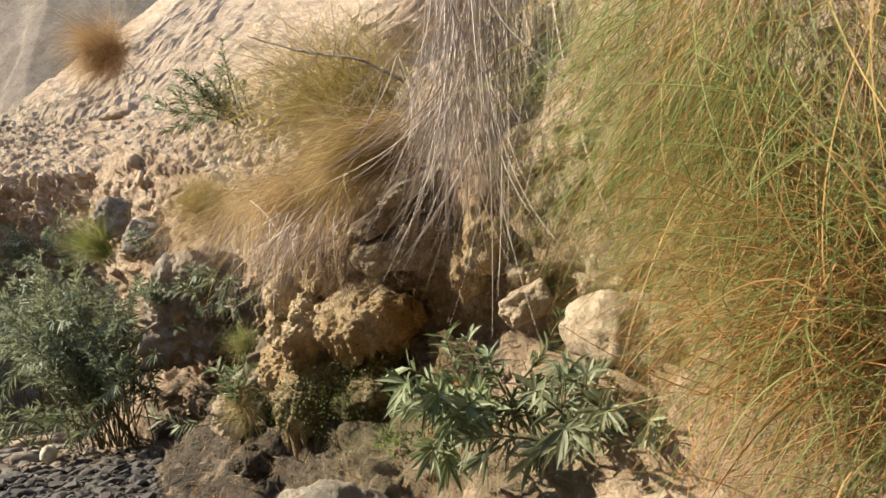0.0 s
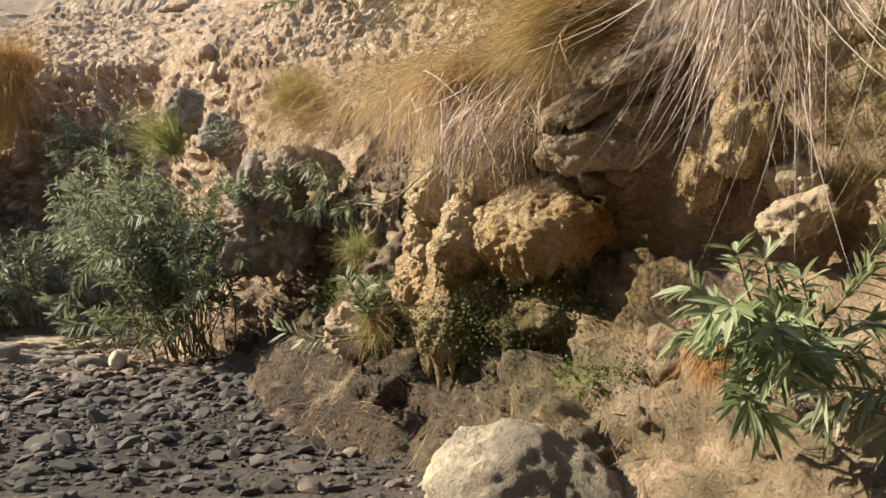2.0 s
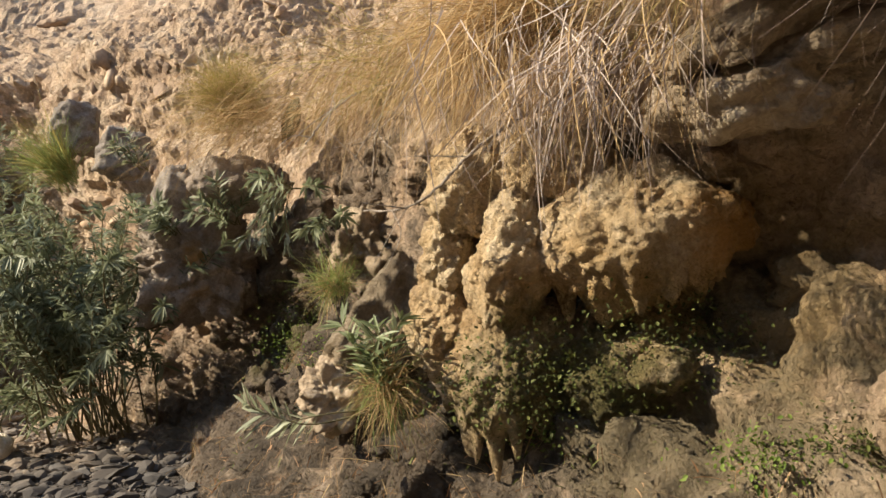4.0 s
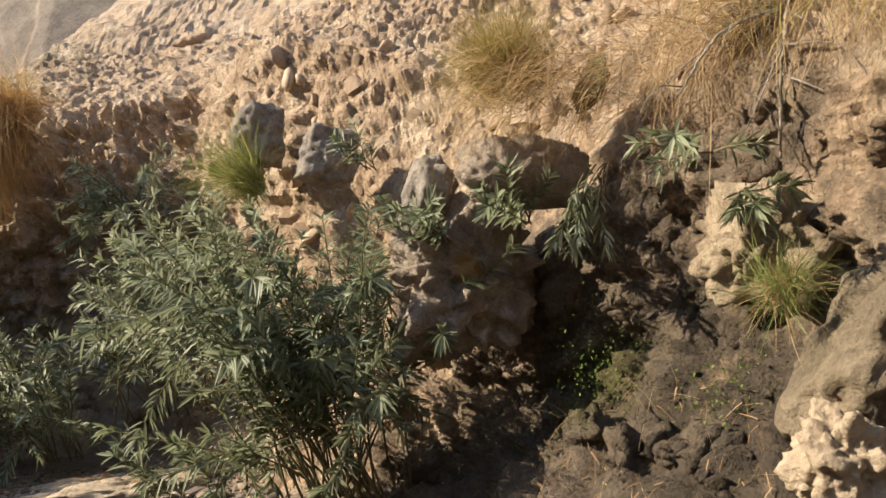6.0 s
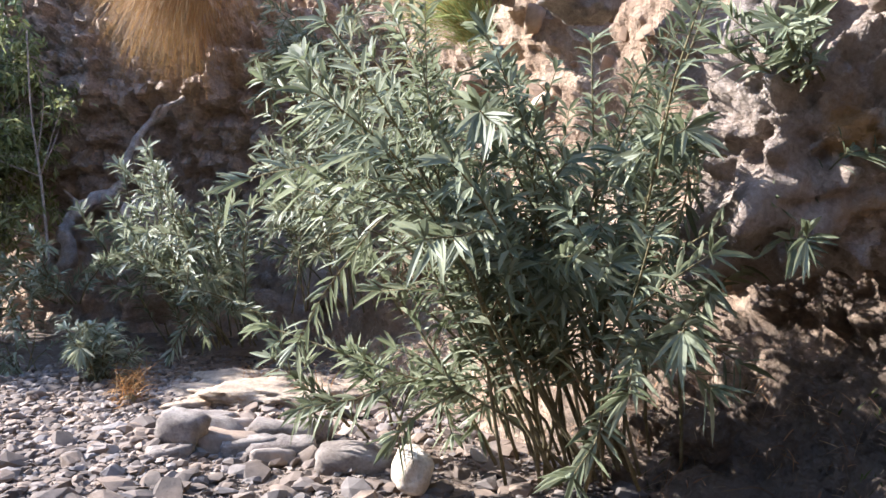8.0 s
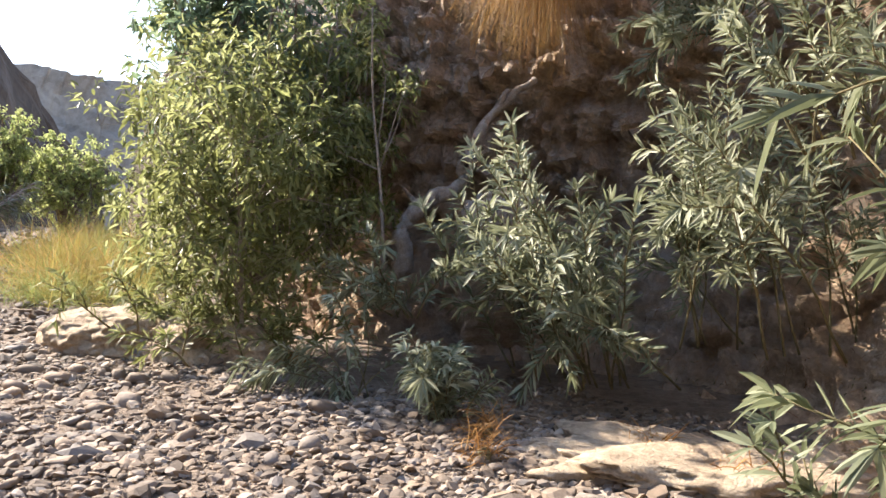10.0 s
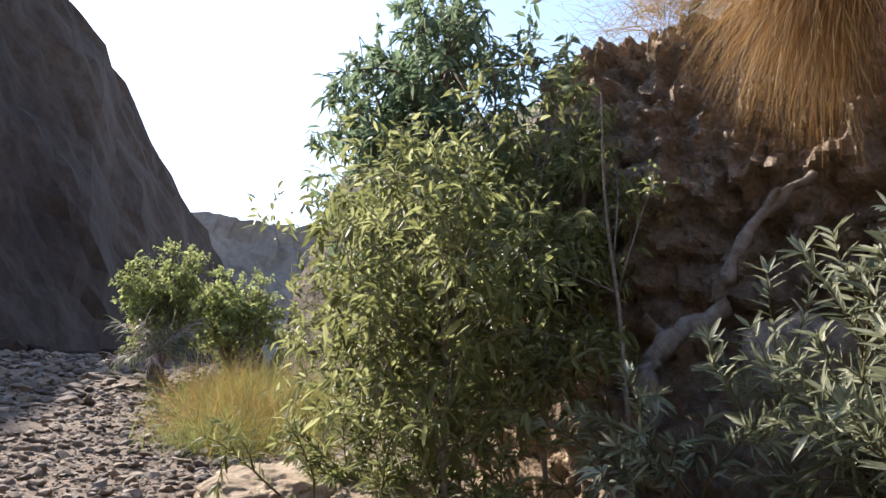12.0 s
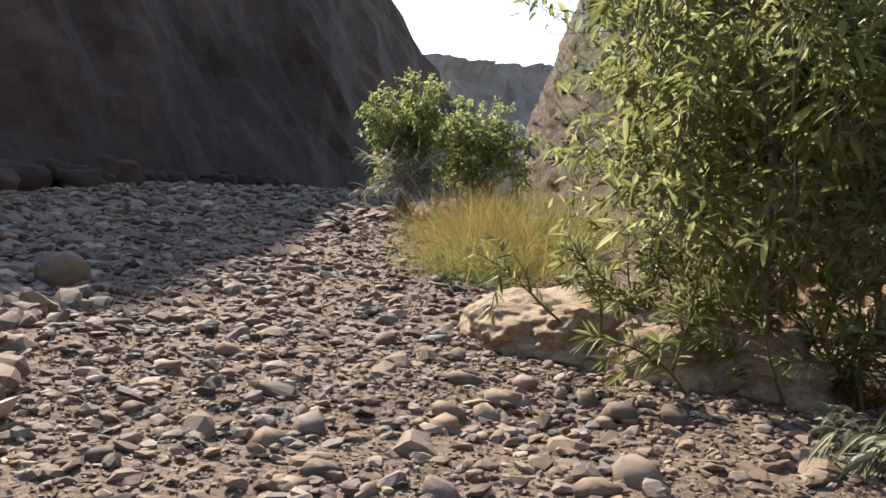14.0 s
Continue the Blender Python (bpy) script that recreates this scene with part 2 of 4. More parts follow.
def curve_through(points, n):
    """A smooth line of n points through a few given ones."""
    p = np.array(points, float)
    p = np.vstack([2 * p[0] - p[1], p, 2 * p[-1] - p[-2]])
    out = []
    for u in np.linspace(0, len(points) - 1 - 1e-6, n):
        i = int(u)
        f = u - i
        a, b, c, d = p[i:i + 4]
        out.append(0.5 * (2 * b + (c - a) * f + (2 * a - 5 * b + 4 * c - d) * f * f + (3 * b - a - 3 * c + d) * f ** 3))
    return np.array(out)


def tube(path, radii, sides=6, wobble=0.0, rng=None):
    """Verts and faces of a tapering tube along a path."""
    path = np.asarray(path, float)
    t = unit(np.gradient(path, axis=0))
    side = unit(np.cross(t, np.array([0.13, 0.21, 0.97])))
    up = np.cross(side, t)
    a = np.linspace(0, 2 * math.pi, sides, endpoint=False)
    r = np.asarray(radii)[:, None] * np.ones(sides)
    if wobble and rng is not None:
        r = r * (1 + wobble * rng.normal(size=r.shape))
    v = path[:, None] + r[..., None] * (np.cos(a)[None, :, None] * side[:, None] + np.sin(a)[None, :, None] * up[:, None])
    n = len(path)
    f = [(i * sides + k, i * sides + (k + 1) % sides, (i + 1) * sides + (k + 1) % sides, (i + 1) * sides + k)
         for i in range(n - 1) for k in range(sides)]
    f.append(tuple(range(sides))[::-1])
    f.append(tuple((n - 1) * sides + k for k in range(sides)))
    return v.reshape(-1, 3), f


def joined(pieces):
    verts, faces, base = [], [], 0
    for v, f in pieces:
        verts.append(np.asarray(v))
        faces += [tuple(i + base for i in q) for q in f]
        base += len(v)
    return np.vstack(verts), faces


def leaf_blades(p, d, nrm, length, width, droop=0.15):
    """Folded lance-shaped leaves, one at each place."""
    s = unit(np.cross(d, nrm))
    up = np.cross(s, d)
    L, W = length[:, None], width[:, None]
    rows = [p]
    for along, wide, sag in ((0.33, 0.5, 0.3), (0.7, 0.4, 0.7)):
        mid = p + d * L * along + np.array([0, 0, -1.0]) * L * droop * sag * along
        rows += [mid + s * W * wide + up * W * 0.12, mid - up * W * 0.05, mid - s * W * wide + up * W * 0.12]
    rows.append(p + d * L + np.array([0, 0, -1.0]) * L * droop)
    v = np.stack(rows, 1).reshape(-1, 3)
    shape = ((0, 2, 1), (0, 3, 2), (1, 2, 5, 4), (2, 3, 6, 5), (4, 5, 7), (5, 6, 7))
    f = [tuple(i * 8 + k for k in q) for i in range(len(p)) for q in shape]
    return v, f


def ribbons(start, way, length, width, sag, steps=5, curl=None):
    """Grass blades: ribbons that leave along `way` and bend down under their weight."""
    n = len(start)
    t = np.linspace(0, 1, steps + 1)
    pos = [start]
    d = unit(way)
    step = (length / steps)[:, None]
    p = start
    for k in range(steps):
        d = unit(d + np.array([0, 0, -1.0]) * sag[:, None] / steps + (0 if curl is None else curl / steps))
        p = p + d * step
        pos.append(p)
    pos = np.stack(pos, 1)
    side = unit(np.cross(way, np.array([0.2, 0.1, 1.0])) + 0.6 * np.random.normal(size=(n, 3)))
    w = (width[:, None] * (1 - t[None] ** 2 * 0.9))[..., None]
    v = np.stack([pos + side[:, None] * w / 2, pos - side[:, None] * w / 2], 2).reshape(-1, 3)
    m = 2 * (steps + 1)
    f = [(b + 2 * k, b + 2 * k + 1, b + 2 * k + 3, b + 2 * k + 2) for b in range(0, n * m, m) for k in range(steps)]
    return v, f


# ---------------------------------------------------------------- ground
def ground_z(x, y):
    x, y = np.asarray(x, float), np.asarray(y, float)
    along = (x + 7) * -math.sin(radians(66)) + (y - 9) * math.cos(radians(66))
    across = (x + 7) * math.cos(radians(66)) + (y - 9) * math.sin(radians(66))
    z = 0.06 * smooth01((x + 5) / 4) + 0.14 * smooth01((x - 0.2) / 2.5)
    z = z + 0.06 * np.clip(along - 9, 0, 20) + 0.25 * smooth01((-across - 0.5) / 4) * smooth01((along - 1) / 4)
    return z - 0.1 * smooth01((across - 1.2) / 1.5) * smooth01((3 - along) / 4) * smooth01((along + 6) / 4)


def relief(x, y):
    """Small swells of the silt, fading out away from the walk."""
    if -27 < x < 8 and -4 < y < 18:
        return 0.05 * noise.noise((x * 0.9, y * 0.9, 0)) + 0.022 * noise.noise((x * 5, y * 5, 3))
    return 0.0


def ground_at(x, y):
    return float(ground_z(x, y)) + relief(x, y)


def make_ground():
    near_x, near_y = np.arange(-26, 7, 0.09), np.arange(-3, 17, 0.09)
    far = np.array([1.5, 4, 8, 15, 28, 50, 90, 170, 400, 1000, 3000.0])
    xs = np.concatenate([(near_x[0] - far)[::-1], near_x, near_x[-1] + far])
    ys = np.concatenate([(near_y[0] - far)[::-1], near_y, near_y[-1] + far])
    X, Y = np.meshgrid(xs, ys)
    Z = ground_z(X, Y)
    flat = np.stack([X.ravel(), Y.ravel(), Z.ravel()], 1)
    for i, (x, y, z) in enumerate(flat):
        flat[i, 2] += relief(x, y)
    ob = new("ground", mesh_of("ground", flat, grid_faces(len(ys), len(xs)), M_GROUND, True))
    return tagged(ob, "dry gravelly silt riverbed with scattered stones", "riverbed", kind="structure")


GROUND = make_ground()

# ---------------------------------------------------------------- the cliff along the bank
# foot of the cliff: x, y, z
FOOT = [(5.2, 0.2, 0.4), (3.5, 3.1, 0.45), (2.1, 5.0, 0.25), (0.75, 6.35, 0.25), (0.05, 7.5, 0.45), (-1.0, 9.55, 0.55), (-2.05, 10.75, 0.2),
        (-3.75, 12.2, 0.05), (-5.3, 14.1, 0.15), (-7.0, 15.5, 0.25), (-9.9, 15.5, 0.25), (-12.5, 15.2, 0.2), (-18, 16.9, 0.2),
        (-36, 23.6, 1.0), (-56, 33.6, 1.5), (-75, 42.5, 1.6)]
# setback and height of the lower wall, of the lip above it, and of the upper edge
WALL = [(.5, 1.2, .4, 2.4, 1.0, 3.7), (.7, 1.2, .5, 2.3, 1.0, 3.6), (1.05, 1.3, .55, 2.4, 1.2, 3.6), (1.1, 1.2, .85, 2.3, 1.9, 3.6),
        (.95, .9, .85, 2.0, 1.9, 3.4), (.65, .7, .55, 1.7, 1.4, 3.1), (.75, .6, .55, 1.5, 1.7, 3.4), (.85, 1.2, 1.0, 2.9, 1.4, 4.5),
        (.7, 1.2, .3, 3.4, .7, 5.2), (.7, 1.5, .3, 3.2, 1.0, 5.0), (.6, 1.3, .0, 3.2, .6, 4.8), (.6, 1.5, .0, 3.4, .5, 4.8)]
WALL += [(.8, 1.5, 1.2, 2.6, 2, 3.8), (.8, 2.2, 1.6, 5.5, 2.4, 8.0), (1.2, 4, 3, 10, 5, 15), (2, 8, 5, 15, 8, 21)]


def make_cliff():
    dense = curve_through(FOOT, 4000)
    wall = curve_through(WALL, 4000)
    arc = np.concatenate([[0], np.cumsum(np.linalg.norm(np.diff(dense[:, :2], axis=0), axis=1))])
    fine_end = arc[int(4000 * 12 / 15)]
    at = np.concatenate([np.arange(0, fine_end, 0.045), np.arange(fine_end, arc[-1], 0.45)])
    foot = np.stack([np.interp(at, arc, dense[:, k]) for k in range(3)], 1)
    prof = np.stack([np.interp(at, arc, wall[:, k]) for k in range(6)], 1)
    t = np.gradient(foot[:, :2], axis=0)
    kernel = np.hanning(41) / np.hanning(41).sum()
    t = np.stack([np.convolve(np.pad(t[:, k] / np.linalg.norm(t, axis=1), 20, mode="edge"), kernel, "valid") for k in range(2)], 1)
    inland = unit(np.stack([t[:, 1], -t[:, 0]], 1))
    steep = np.interp(np.interp(at, arc, np.linspace(0, 15, 4000)), [0, 10, 11, 12, 13, 15], [1.45, 1.45, 0.75, 0.15, 0.4, 0.9])
    rows = []
    for f in np.concatenate([np.linspace(-1, 0, 9)[:-1], np.linspace(0, 3, 104), 3 + np.linspace(0.02, 1.8, 84), 3 + np.geomspace(1.85, 14, 34)]):
        if f < 0:
            d, h = 0.7 * f, 0.5 * f
        elif f < 1:
            d, h = prof[:, 0] * f ** 0.8, prof[:, 1] * f
        elif f < 2:
            d = prof[:, 0] + (prof[:, 2] - prof[:, 0]) * (f - 1)
            h = prof[:, 1] + (prof[:, 3] - prof[:, 1]) * (f - 1)
        elif f < 3:
            g = f - 2
            d = prof[:, 2] + (prof[:, 4] - prof[:, 2]) * g ** 1.3
            h = prof[:, 3] + (prof[:, 5] - prof[:, 3]) * g
        else:
            d, h = prof[:, 4] + (f - 3) * 2.2, prof[:, 5] + (f - 3) * steep
        rows.append(np.stack([foot[:, 0] + inland[:, 0] * d, foot[:, 1] + inland[:, 1] * d, foot[:, 2] + h * np.ones(len(foot))], 1))
    P = np.stack(rows)
    du, dv = np.gradient(P, axis=1), np.gradient(P, axis=0)
    N = unit(np.cross(du, dv))
    if N[60, 200, 0] > 0:
        N = -N
    flat, nrm = P.reshape(-1, 3), N.reshape(-1, 3)
    cols = len(at)
    for i in range(len(flat)):
        p = Vector(flat[i])
        far = (i % cols) > cols - (len(at) - np.searchsorted(at, fine_end))
        s = 0.3 if far else 1.0
        k = 3.0 if far else 1.0
        big = noise.fractal(p * 0.75 * s, 1.0, 2.0, 3)
        layer = noise.noise(Vector((p.x * 1.1, p.y * 1.1, p.z * 5.5)) * s)
        dist = noise.voronoi(p * 4.2 * s)[0]
        crag = min(0.5, dist[1] - dist[0])
        small = noise.fractal(p * 6.5 * s, 0.9, 2.0, 3)
        cob = 0.0 if far or p.z < 1.6 else max(0.0, 0.42 - noise.voronoi(p * 2.3 + Vector((0, 0, 0.5 * big)))[0][0]) * max(0.0, 0.35 + noise.noise(p * 1.3) * 1.6)
        if not far and (p.z < 2.2 or p.x < -6 and p.z < 5.5):
            low = 1.6 if p.x < -6 else 1 - max(0.0, (p.z - 1.4) / 0.8)
            cell = noise.voronoi(p * 2.2 + Vector((3, 1, 7)))[0]
            small += low * (5.0 * (min(0.45, cell[1] - cell[0]) - 0.2) + 3.4 * noise.fractal(p * 3.4, 0.7, 2.1, 5) + 0.7 * noise.fractal(p * 9, 0.8, 2.0, 2))
        if not far and p.z > 1.9:
            up = min(1.0, (p.z - 1.9) / 0.8)
            peb = noise.voronoi(p * 5.2 + Vector((1, 4, 2)))[0]
            pit = noise.noise(p * 2.9 + Vector((9, 2, 5)))
            cob += up * (1.6 * max(0.0, 0.3 - peb[0]) * (0.5 + noise.noise(p * 1.9)) - 0.9 * max(0.0, pit - 0.22) + 0.5 * noise.fractal(p * 2.2, 0.8, 2.0, 3))
        flat[i] += nrm[i] * k * (0.12 * big - 0.04 + 0.045 * layer + 0.1 * (crag - 0.2) + 0.04 * small + 0.16 * cob)
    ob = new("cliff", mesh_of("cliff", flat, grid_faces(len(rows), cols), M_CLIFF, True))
    for poly in ob.data.polygons:
        poly.use_smooth = poly.center.z < 2.1
    return tagged(ob, "pale sandy conglomerate cliff with a wet mossy foot", "cliff", kind="structure")


CLIFF = make_cliff()
bpy.context.view_layer.update()


CLIFF_FACES = BVHTree.FromPolygons([v.co for v in CLIFF.data.vertices], [tuple(p.vertices) for p in CLIFF.data.polygons])


def cliff_hit(p, way):
    """Where a line from p along way first meets the cliff, or None."""
    place, nrm, _, _ = CLIFF_FACES.ray_cast(Vector(p), Vector(way).normalized())
    if place is not None and nrm.dot(Vector(way)) > 0:
        nrm = -nrm
    return place, nrm


# ---------------------------------------------------------------- mountains
def mountain(name, table, centre, material, label, rough=1.0, steps=40):
    """A mountain wall from rows of azimuth, foot distance, crest distance and crest height."""
    tab = np.array(table, float)
    tab[:, 0] -= 1.4
    az = np.linspace(tab[0, 0], tab[-1, 0], 260)
    foot, crest, high = (np.interp(az, tab[:, 0], tab[:, k]) for k in (1, 2, 3))
    rows = []
    for f in np.linspace(0, 1.5, steps):
        if f <= 1:
            r, h = foot + (crest - foot) * f ** 0.85, high * f ** 0.97
        else:
            r, h = crest + (f - 1) * crest * 0.4, high * (1 - (f - 1) * 1.7)
        rows.append(np.stack([centre[0] - np.sin(np.radians(az)) * r, centre[1] + np.cos(np.radians(az)) * r, h - 0.3], 1))
    P = np.stack(rows).reshape(-1, 3)
    for i in range(len(P)):
        p = Vector(P[i])
        d = noise.fractal(Vector((p.x, p.y, p.z * 0.5)) * 0.11, 1.0, 2.0, 4) * 1.6 + noise.noise(p * 0.5) * 0.5
        P[i] += np.array([d, d * 0.4, 0.25 * d]) * rough * min(1, 0.2 + 3 * abs(P[i, 2]) / 24)
    ob = new(name, mesh_of(name, P, grid_faces(steps, 260), material, False))
    return tagged(ob, label, "mountain", kind="structure")


EYE = (-6.8, 8.9)
LEFT = [(66, 110, 130, 10.4), (70.4, 95, 118, 19.9), (71.6, 86, 110, 22.7), (73.3, 76, 100, 25.7), (75.8, 64, 90, 29.5), (78.2, 54, 80, 31.7),
        (80, 51, 78, 34), (82, 48, 75, 34.3), (85, 44, 70, 32.6), (87.5, 39, 63, 30), (89.3, 35, 56, 26.6), (92, 31, 50, 26.6), (97, 27, 45, 28.5), (104, 25, 43, 29.5),
        (125, 24, 42, 29), (160, 26, 44, 26), (200, 28, 46, 24), (235, 28, 44, 20), (262, 24, 40, 16)]
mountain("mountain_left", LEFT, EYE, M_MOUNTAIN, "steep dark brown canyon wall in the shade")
FAR1 = [(57, 190, 215, 30), (61, 180, 205, 36), (64, 180, 205, 37), (65.5, 180, 205, 38.5), (68, 180, 205, 38), (69.6, 180, 205, 39.5), (71.2, 180, 205, 40), (73, 180, 205, 47), (80, 180, 205, 55)]
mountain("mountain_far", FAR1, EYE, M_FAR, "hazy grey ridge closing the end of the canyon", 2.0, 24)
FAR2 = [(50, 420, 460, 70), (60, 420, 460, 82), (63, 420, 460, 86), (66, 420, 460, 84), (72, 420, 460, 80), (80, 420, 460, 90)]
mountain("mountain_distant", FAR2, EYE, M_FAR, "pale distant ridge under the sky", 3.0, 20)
HILL = [(0, 30, 52, 34), (8, 30, 52, 36), (16, 31, 53, 35), (24, 32, 54, 35), (30, 33, 55, 33), (34, 36, 56, 29), (40, 40, 60, 26.5), (45, 43, 63, 24)]
mountain("hillside", HILL, EYE, M_HILL, "grey-brown rocky hillside above the cliff", 1.0, 30)
GROUPS = {"travertine_lobe": "travertine lobes on the cliff", "river_stone": "river stones by the silt ledge", "dead_tuft": "dead tufts on the silt",
          "rock_ledge": "tilted rock ledges", "undershrub": "shrubs under the bush", "grass_clump": "grass clumps along the riverbed",
          "reed_grass": "hanging grass on the bank", "hanging_grass": "grass hanging from the cliff edge", "oleander_shoot": "oleander shoots on the rock",
          "bank": "silt banks by the riverbed", "fallen_rock": "fallen rocks along the canyon wall"}


# ---------------------------------------------------------------- rocks
def boulder(name, at, size, material, label, seed, turn=(0, 0, 0), knob=0.12, fine=0.04, detail=5, square=0.0, category="boulder"):
    """A rounded, uneven rock, resting with its base below the surface round it."""
    bm = bmesh.new()
    bmesh.ops.create_icosphere(bm, subdivisions=detail, radius=1.0)
    off = Vector((seed * 7.13, seed * 3.7, seed * 1.9))
    sx, sy, sz = size
    for v in bm.verts:
        p = v.co.copy()
        if square:
            m = max(abs(p.x), abs(p.y), abs(p.z))
            p = p.lerp(p / m, square)
        q = Vector((p.x * sx, p.y * sy, p.z * sz))
        n = 1 + knob * noise.fractal(q * 1.8 / max(size) + off, 0.8, 2.1, 5) * 1.3
        dist = noise.voronoi(q * 9 + off)[0]
        n += fine * (0.5 - dist[0]) * 1.6 + fine * noise.noise(q * 14 + off)
        v.co = q * n
    me = bpy.data.meshes.new(name)
    bm.to_mesh(me)
    bm.free()
    me.materials.append(material)
    me.polygons.foreach_set("use_smooth", [True] * len(me.polygons))
    ob = new(name, me)
    ob.matrix_world = pose(*at, *turn)
    return tagged(ob, label, category, GROUPS.get(name, ""))


def travertine(at, size, label, seed, turn=(0, 0, 0), drip=0.1, belly=0.25):
    """A lobe of flowstone: pimpled, fluted, heavier below, with a dripping undercut rim."""
    bm = bmesh.new()
    bmesh.ops.create_icosphere(bm, subdivisions=6, radius=1.0)
    off = Vector((seed * 5.3, seed * 2.1, seed * 8.7))
    for v in bm.verts:
        p = v.co.copy()
        wide = 1 + belly * (0.5 - 0.5 * p.z) - 0.35 * max(0.0, -p.z - 0.45)
        q = Vector((p.x * size[0] * wide, p.y * size[1] * wide, max(p.z, -0.8) * size[2]))
        n = p.normalized()
        lump = 0.055 * noise.fractal(q * 3.2 + off, 0.9, 2.0, 3)
        cell = noise.voronoi(q * 6.5 + off)[0]
        bulge = 0.05 * (min(0.5, cell[1] - cell[0]) - 0.2)
        flute = 0.03 * noise.noise(Vector((q.x * 9, q.y * 9, q.z * 1.6)) + off)
        rough = noise.voronoi(q * 24 + off)[0]
        pimple = 0.03 * (0.45 - rough[0]) + 0.014 * noise.noise(q * 40 + off)
        q += n * (lump + bulge + flute + pimple)
        if p.z < -0.35:
            q.z -= drip * max(0.0, noise.noise(Vector((q.x * 11, q.y * 11, seed))) + 0.1) * min(1.0, (-p.z - 0.35) * 4)
        v.co = q
    me = bpy.data.meshes.new("travertine_lobe")
    bm.to_mesh(me)
    bm.free()
    me.materials.append(M_TUFA)
    me.polygons.foreach_set("use_smooth", [True] * len(me.polygons))
    ob = new("travertine_lobe", me)
    ob.matrix_world = pose(*at, *turn)
    return tagged(ob, label, "rock", GROUPS["travertine_lobe"])


travertine((0.84, 7.05, 2.0), (0.2, 0.3, 0.32), "cream travertine column under dry grass", 1, (0, 0, -10))
travertine((0.72, 7.2, 1.62), (0.15, 0.28, 0.32), "ochre travertine column beside the leaning slab", 31, (0, 0, -10))
travertine((1.0, 6.74, 1.58), (0.17, 0.26, 0.36), "cream and ochre travertine lobe hanging from the cliff", 32, (0, 8, 0), 0.16)
travertine((1.60, 6.6, 1.68), (0.44, 0.36, 0.33), "rounded ochre travertine lobe with orange algae", 2, (0, -6, -10), 0.2)
travertine((0.62, 7.1, 1.25), (0.14, 0.24, 0.26), "small pale travertine lobe above the wet foot", 3, (0, 0, 20))
travertine((1.0, 6.9, 1.05), (0.3, 0.3, 0.38), "dark mossy travertine apron dripping with water", 4, (0, 0, 5), 0.3, 0.35)
travertine((1.6, 6.8, 1.05), (0.36, 0.28, 0.38), "dark mossy travertine apron over the water", 33, (0, 0, -5), 0.3, 0.35)
travertine((1.28, 6.95, 2.05), (0.34, 0.3, 0.26), "pale travertine shoulder under the dry grass", 37, (0, 0, -10), 0.1, 0.1)
boulder("boulder", (1.62, 6.35, 1.05), (0.15, 0.15, 0.1), M_TUFA, "small orange algae-covered stone under the lobe", 34, (0, -15, 0), 0.15, 0.06, 4)
boulder("rock_ledge", (2.03, 6.08, 2.21), (0.42, 0.4, 0.15), M_SLABROCK, "tilted brown limestone ledge above the dripping hollow", 5, (10, -14, 15), 0.18, 0.06, 5, 0.4, category="rock")
boulder("rock_ledge", (2.28, 5.98, 2.43), (0.45, 0.35, 0.09), M_SLABROCK, "thin tilted brown rock ledge under dry roots", 6, (10, -24, 25), 0.18, 0.06, 5, 0.4, category="rock")
boulder("rock_ledge", (2.35, 5.75, 2.72), (0.5, 0.3, 0.08), M_SLABROCK, "dark tilted rock layer under the dead stems", 35, (10, -26, 15), 0.2, 0.06, 5, 0.4, category="rock")
boulder("rock_ledge", (2.05, 5.95, 2.5), (0.5, 0.3, 0.09), M_SLABROCK, "dark tilted rock layer beside the dry grass", 36, (10, -26, 15), 0.2, 0.06, 5, 0.4, category="rock")
boulder("boulder", (2.95, 5.40, 1.91), (0.13, 0.16, 0.10), M_BANK, "small white limestone block wedged in the cliff", 7, (0, -20, 0), 0.15, 0.05, 5, 0.5)
boulder("boulder", (2.93, 5.28, 1.69), (0.17, 0.18, 0.11), M_BANK, "white limestone block streaked with grey", 8, (0, -25, 0), 0.15, 0.05, 5, 0.5)
boulder("boulder", (2.68, 5.40, 2.21), (0.14, 0.2, 0.28), M_TUFA, "cream upright rock beside the dripping hollow", 9, (0, 12, 0), 0.2, 0.06, 5, 0.3)
boulder("boulder", (2.53, 5.68, 2.01), (0.12, 0.2, 0.25), M_TUFA, "ochre stained upright rock beside the hollow", 19, (0, 8, 0), 0.2, 0.06, 5, 0.3)
boulder("boulder", (3.6, 4.95, 1.95), (0.32, 0.35, 0.25), M_BANK, "large pale sandstone boulder below green grass", 10, (0, 0, 30), 0.15, 0.03, 5, 0.3)
boulder("boulder", (3.55, 4.4, 1.45), (0.42, 0.35, 0.24), M_BANK, "pale smooth boulder behind the oleander", 11, (0, 20, 10), 0.12, 0.03, 5, 0.2)
boulder("boulder", (3.4, 3.75, 0.5), (0.5, 0.4, 0.28), M_BANK, "broad smooth cream boulder below the oleander", 13, (0, -8, 0), 0.08, 0.015, 5, 0.25)
boulder("boulder", (1.52, 5.3, 0.04), (0.55, 0.5, 0.5), M_WETROCK, "smooth cream boulder with a wet grey-brown top", 14, (0, 14, 10), 0.1, 0.02, 6, 0.25)
boulder("rock_slab", (0.24, 8.15, 1.2), (0.24, 0.36, 0.48), M_DARKSLAB, "leaning brown rock slab with a smooth face", 15, (-20, 38, 0), 0.25, 0.04, 5, 0.5, category="rock")
boulder("boulder", (-0.1, 7.90, 0.8), (0.19, 0.22, 0.2), M_BANK, "pale chalky boulder at the slab's foot", 16, (0, 20, 0), 0.3, 0.04, 5, 0.5)
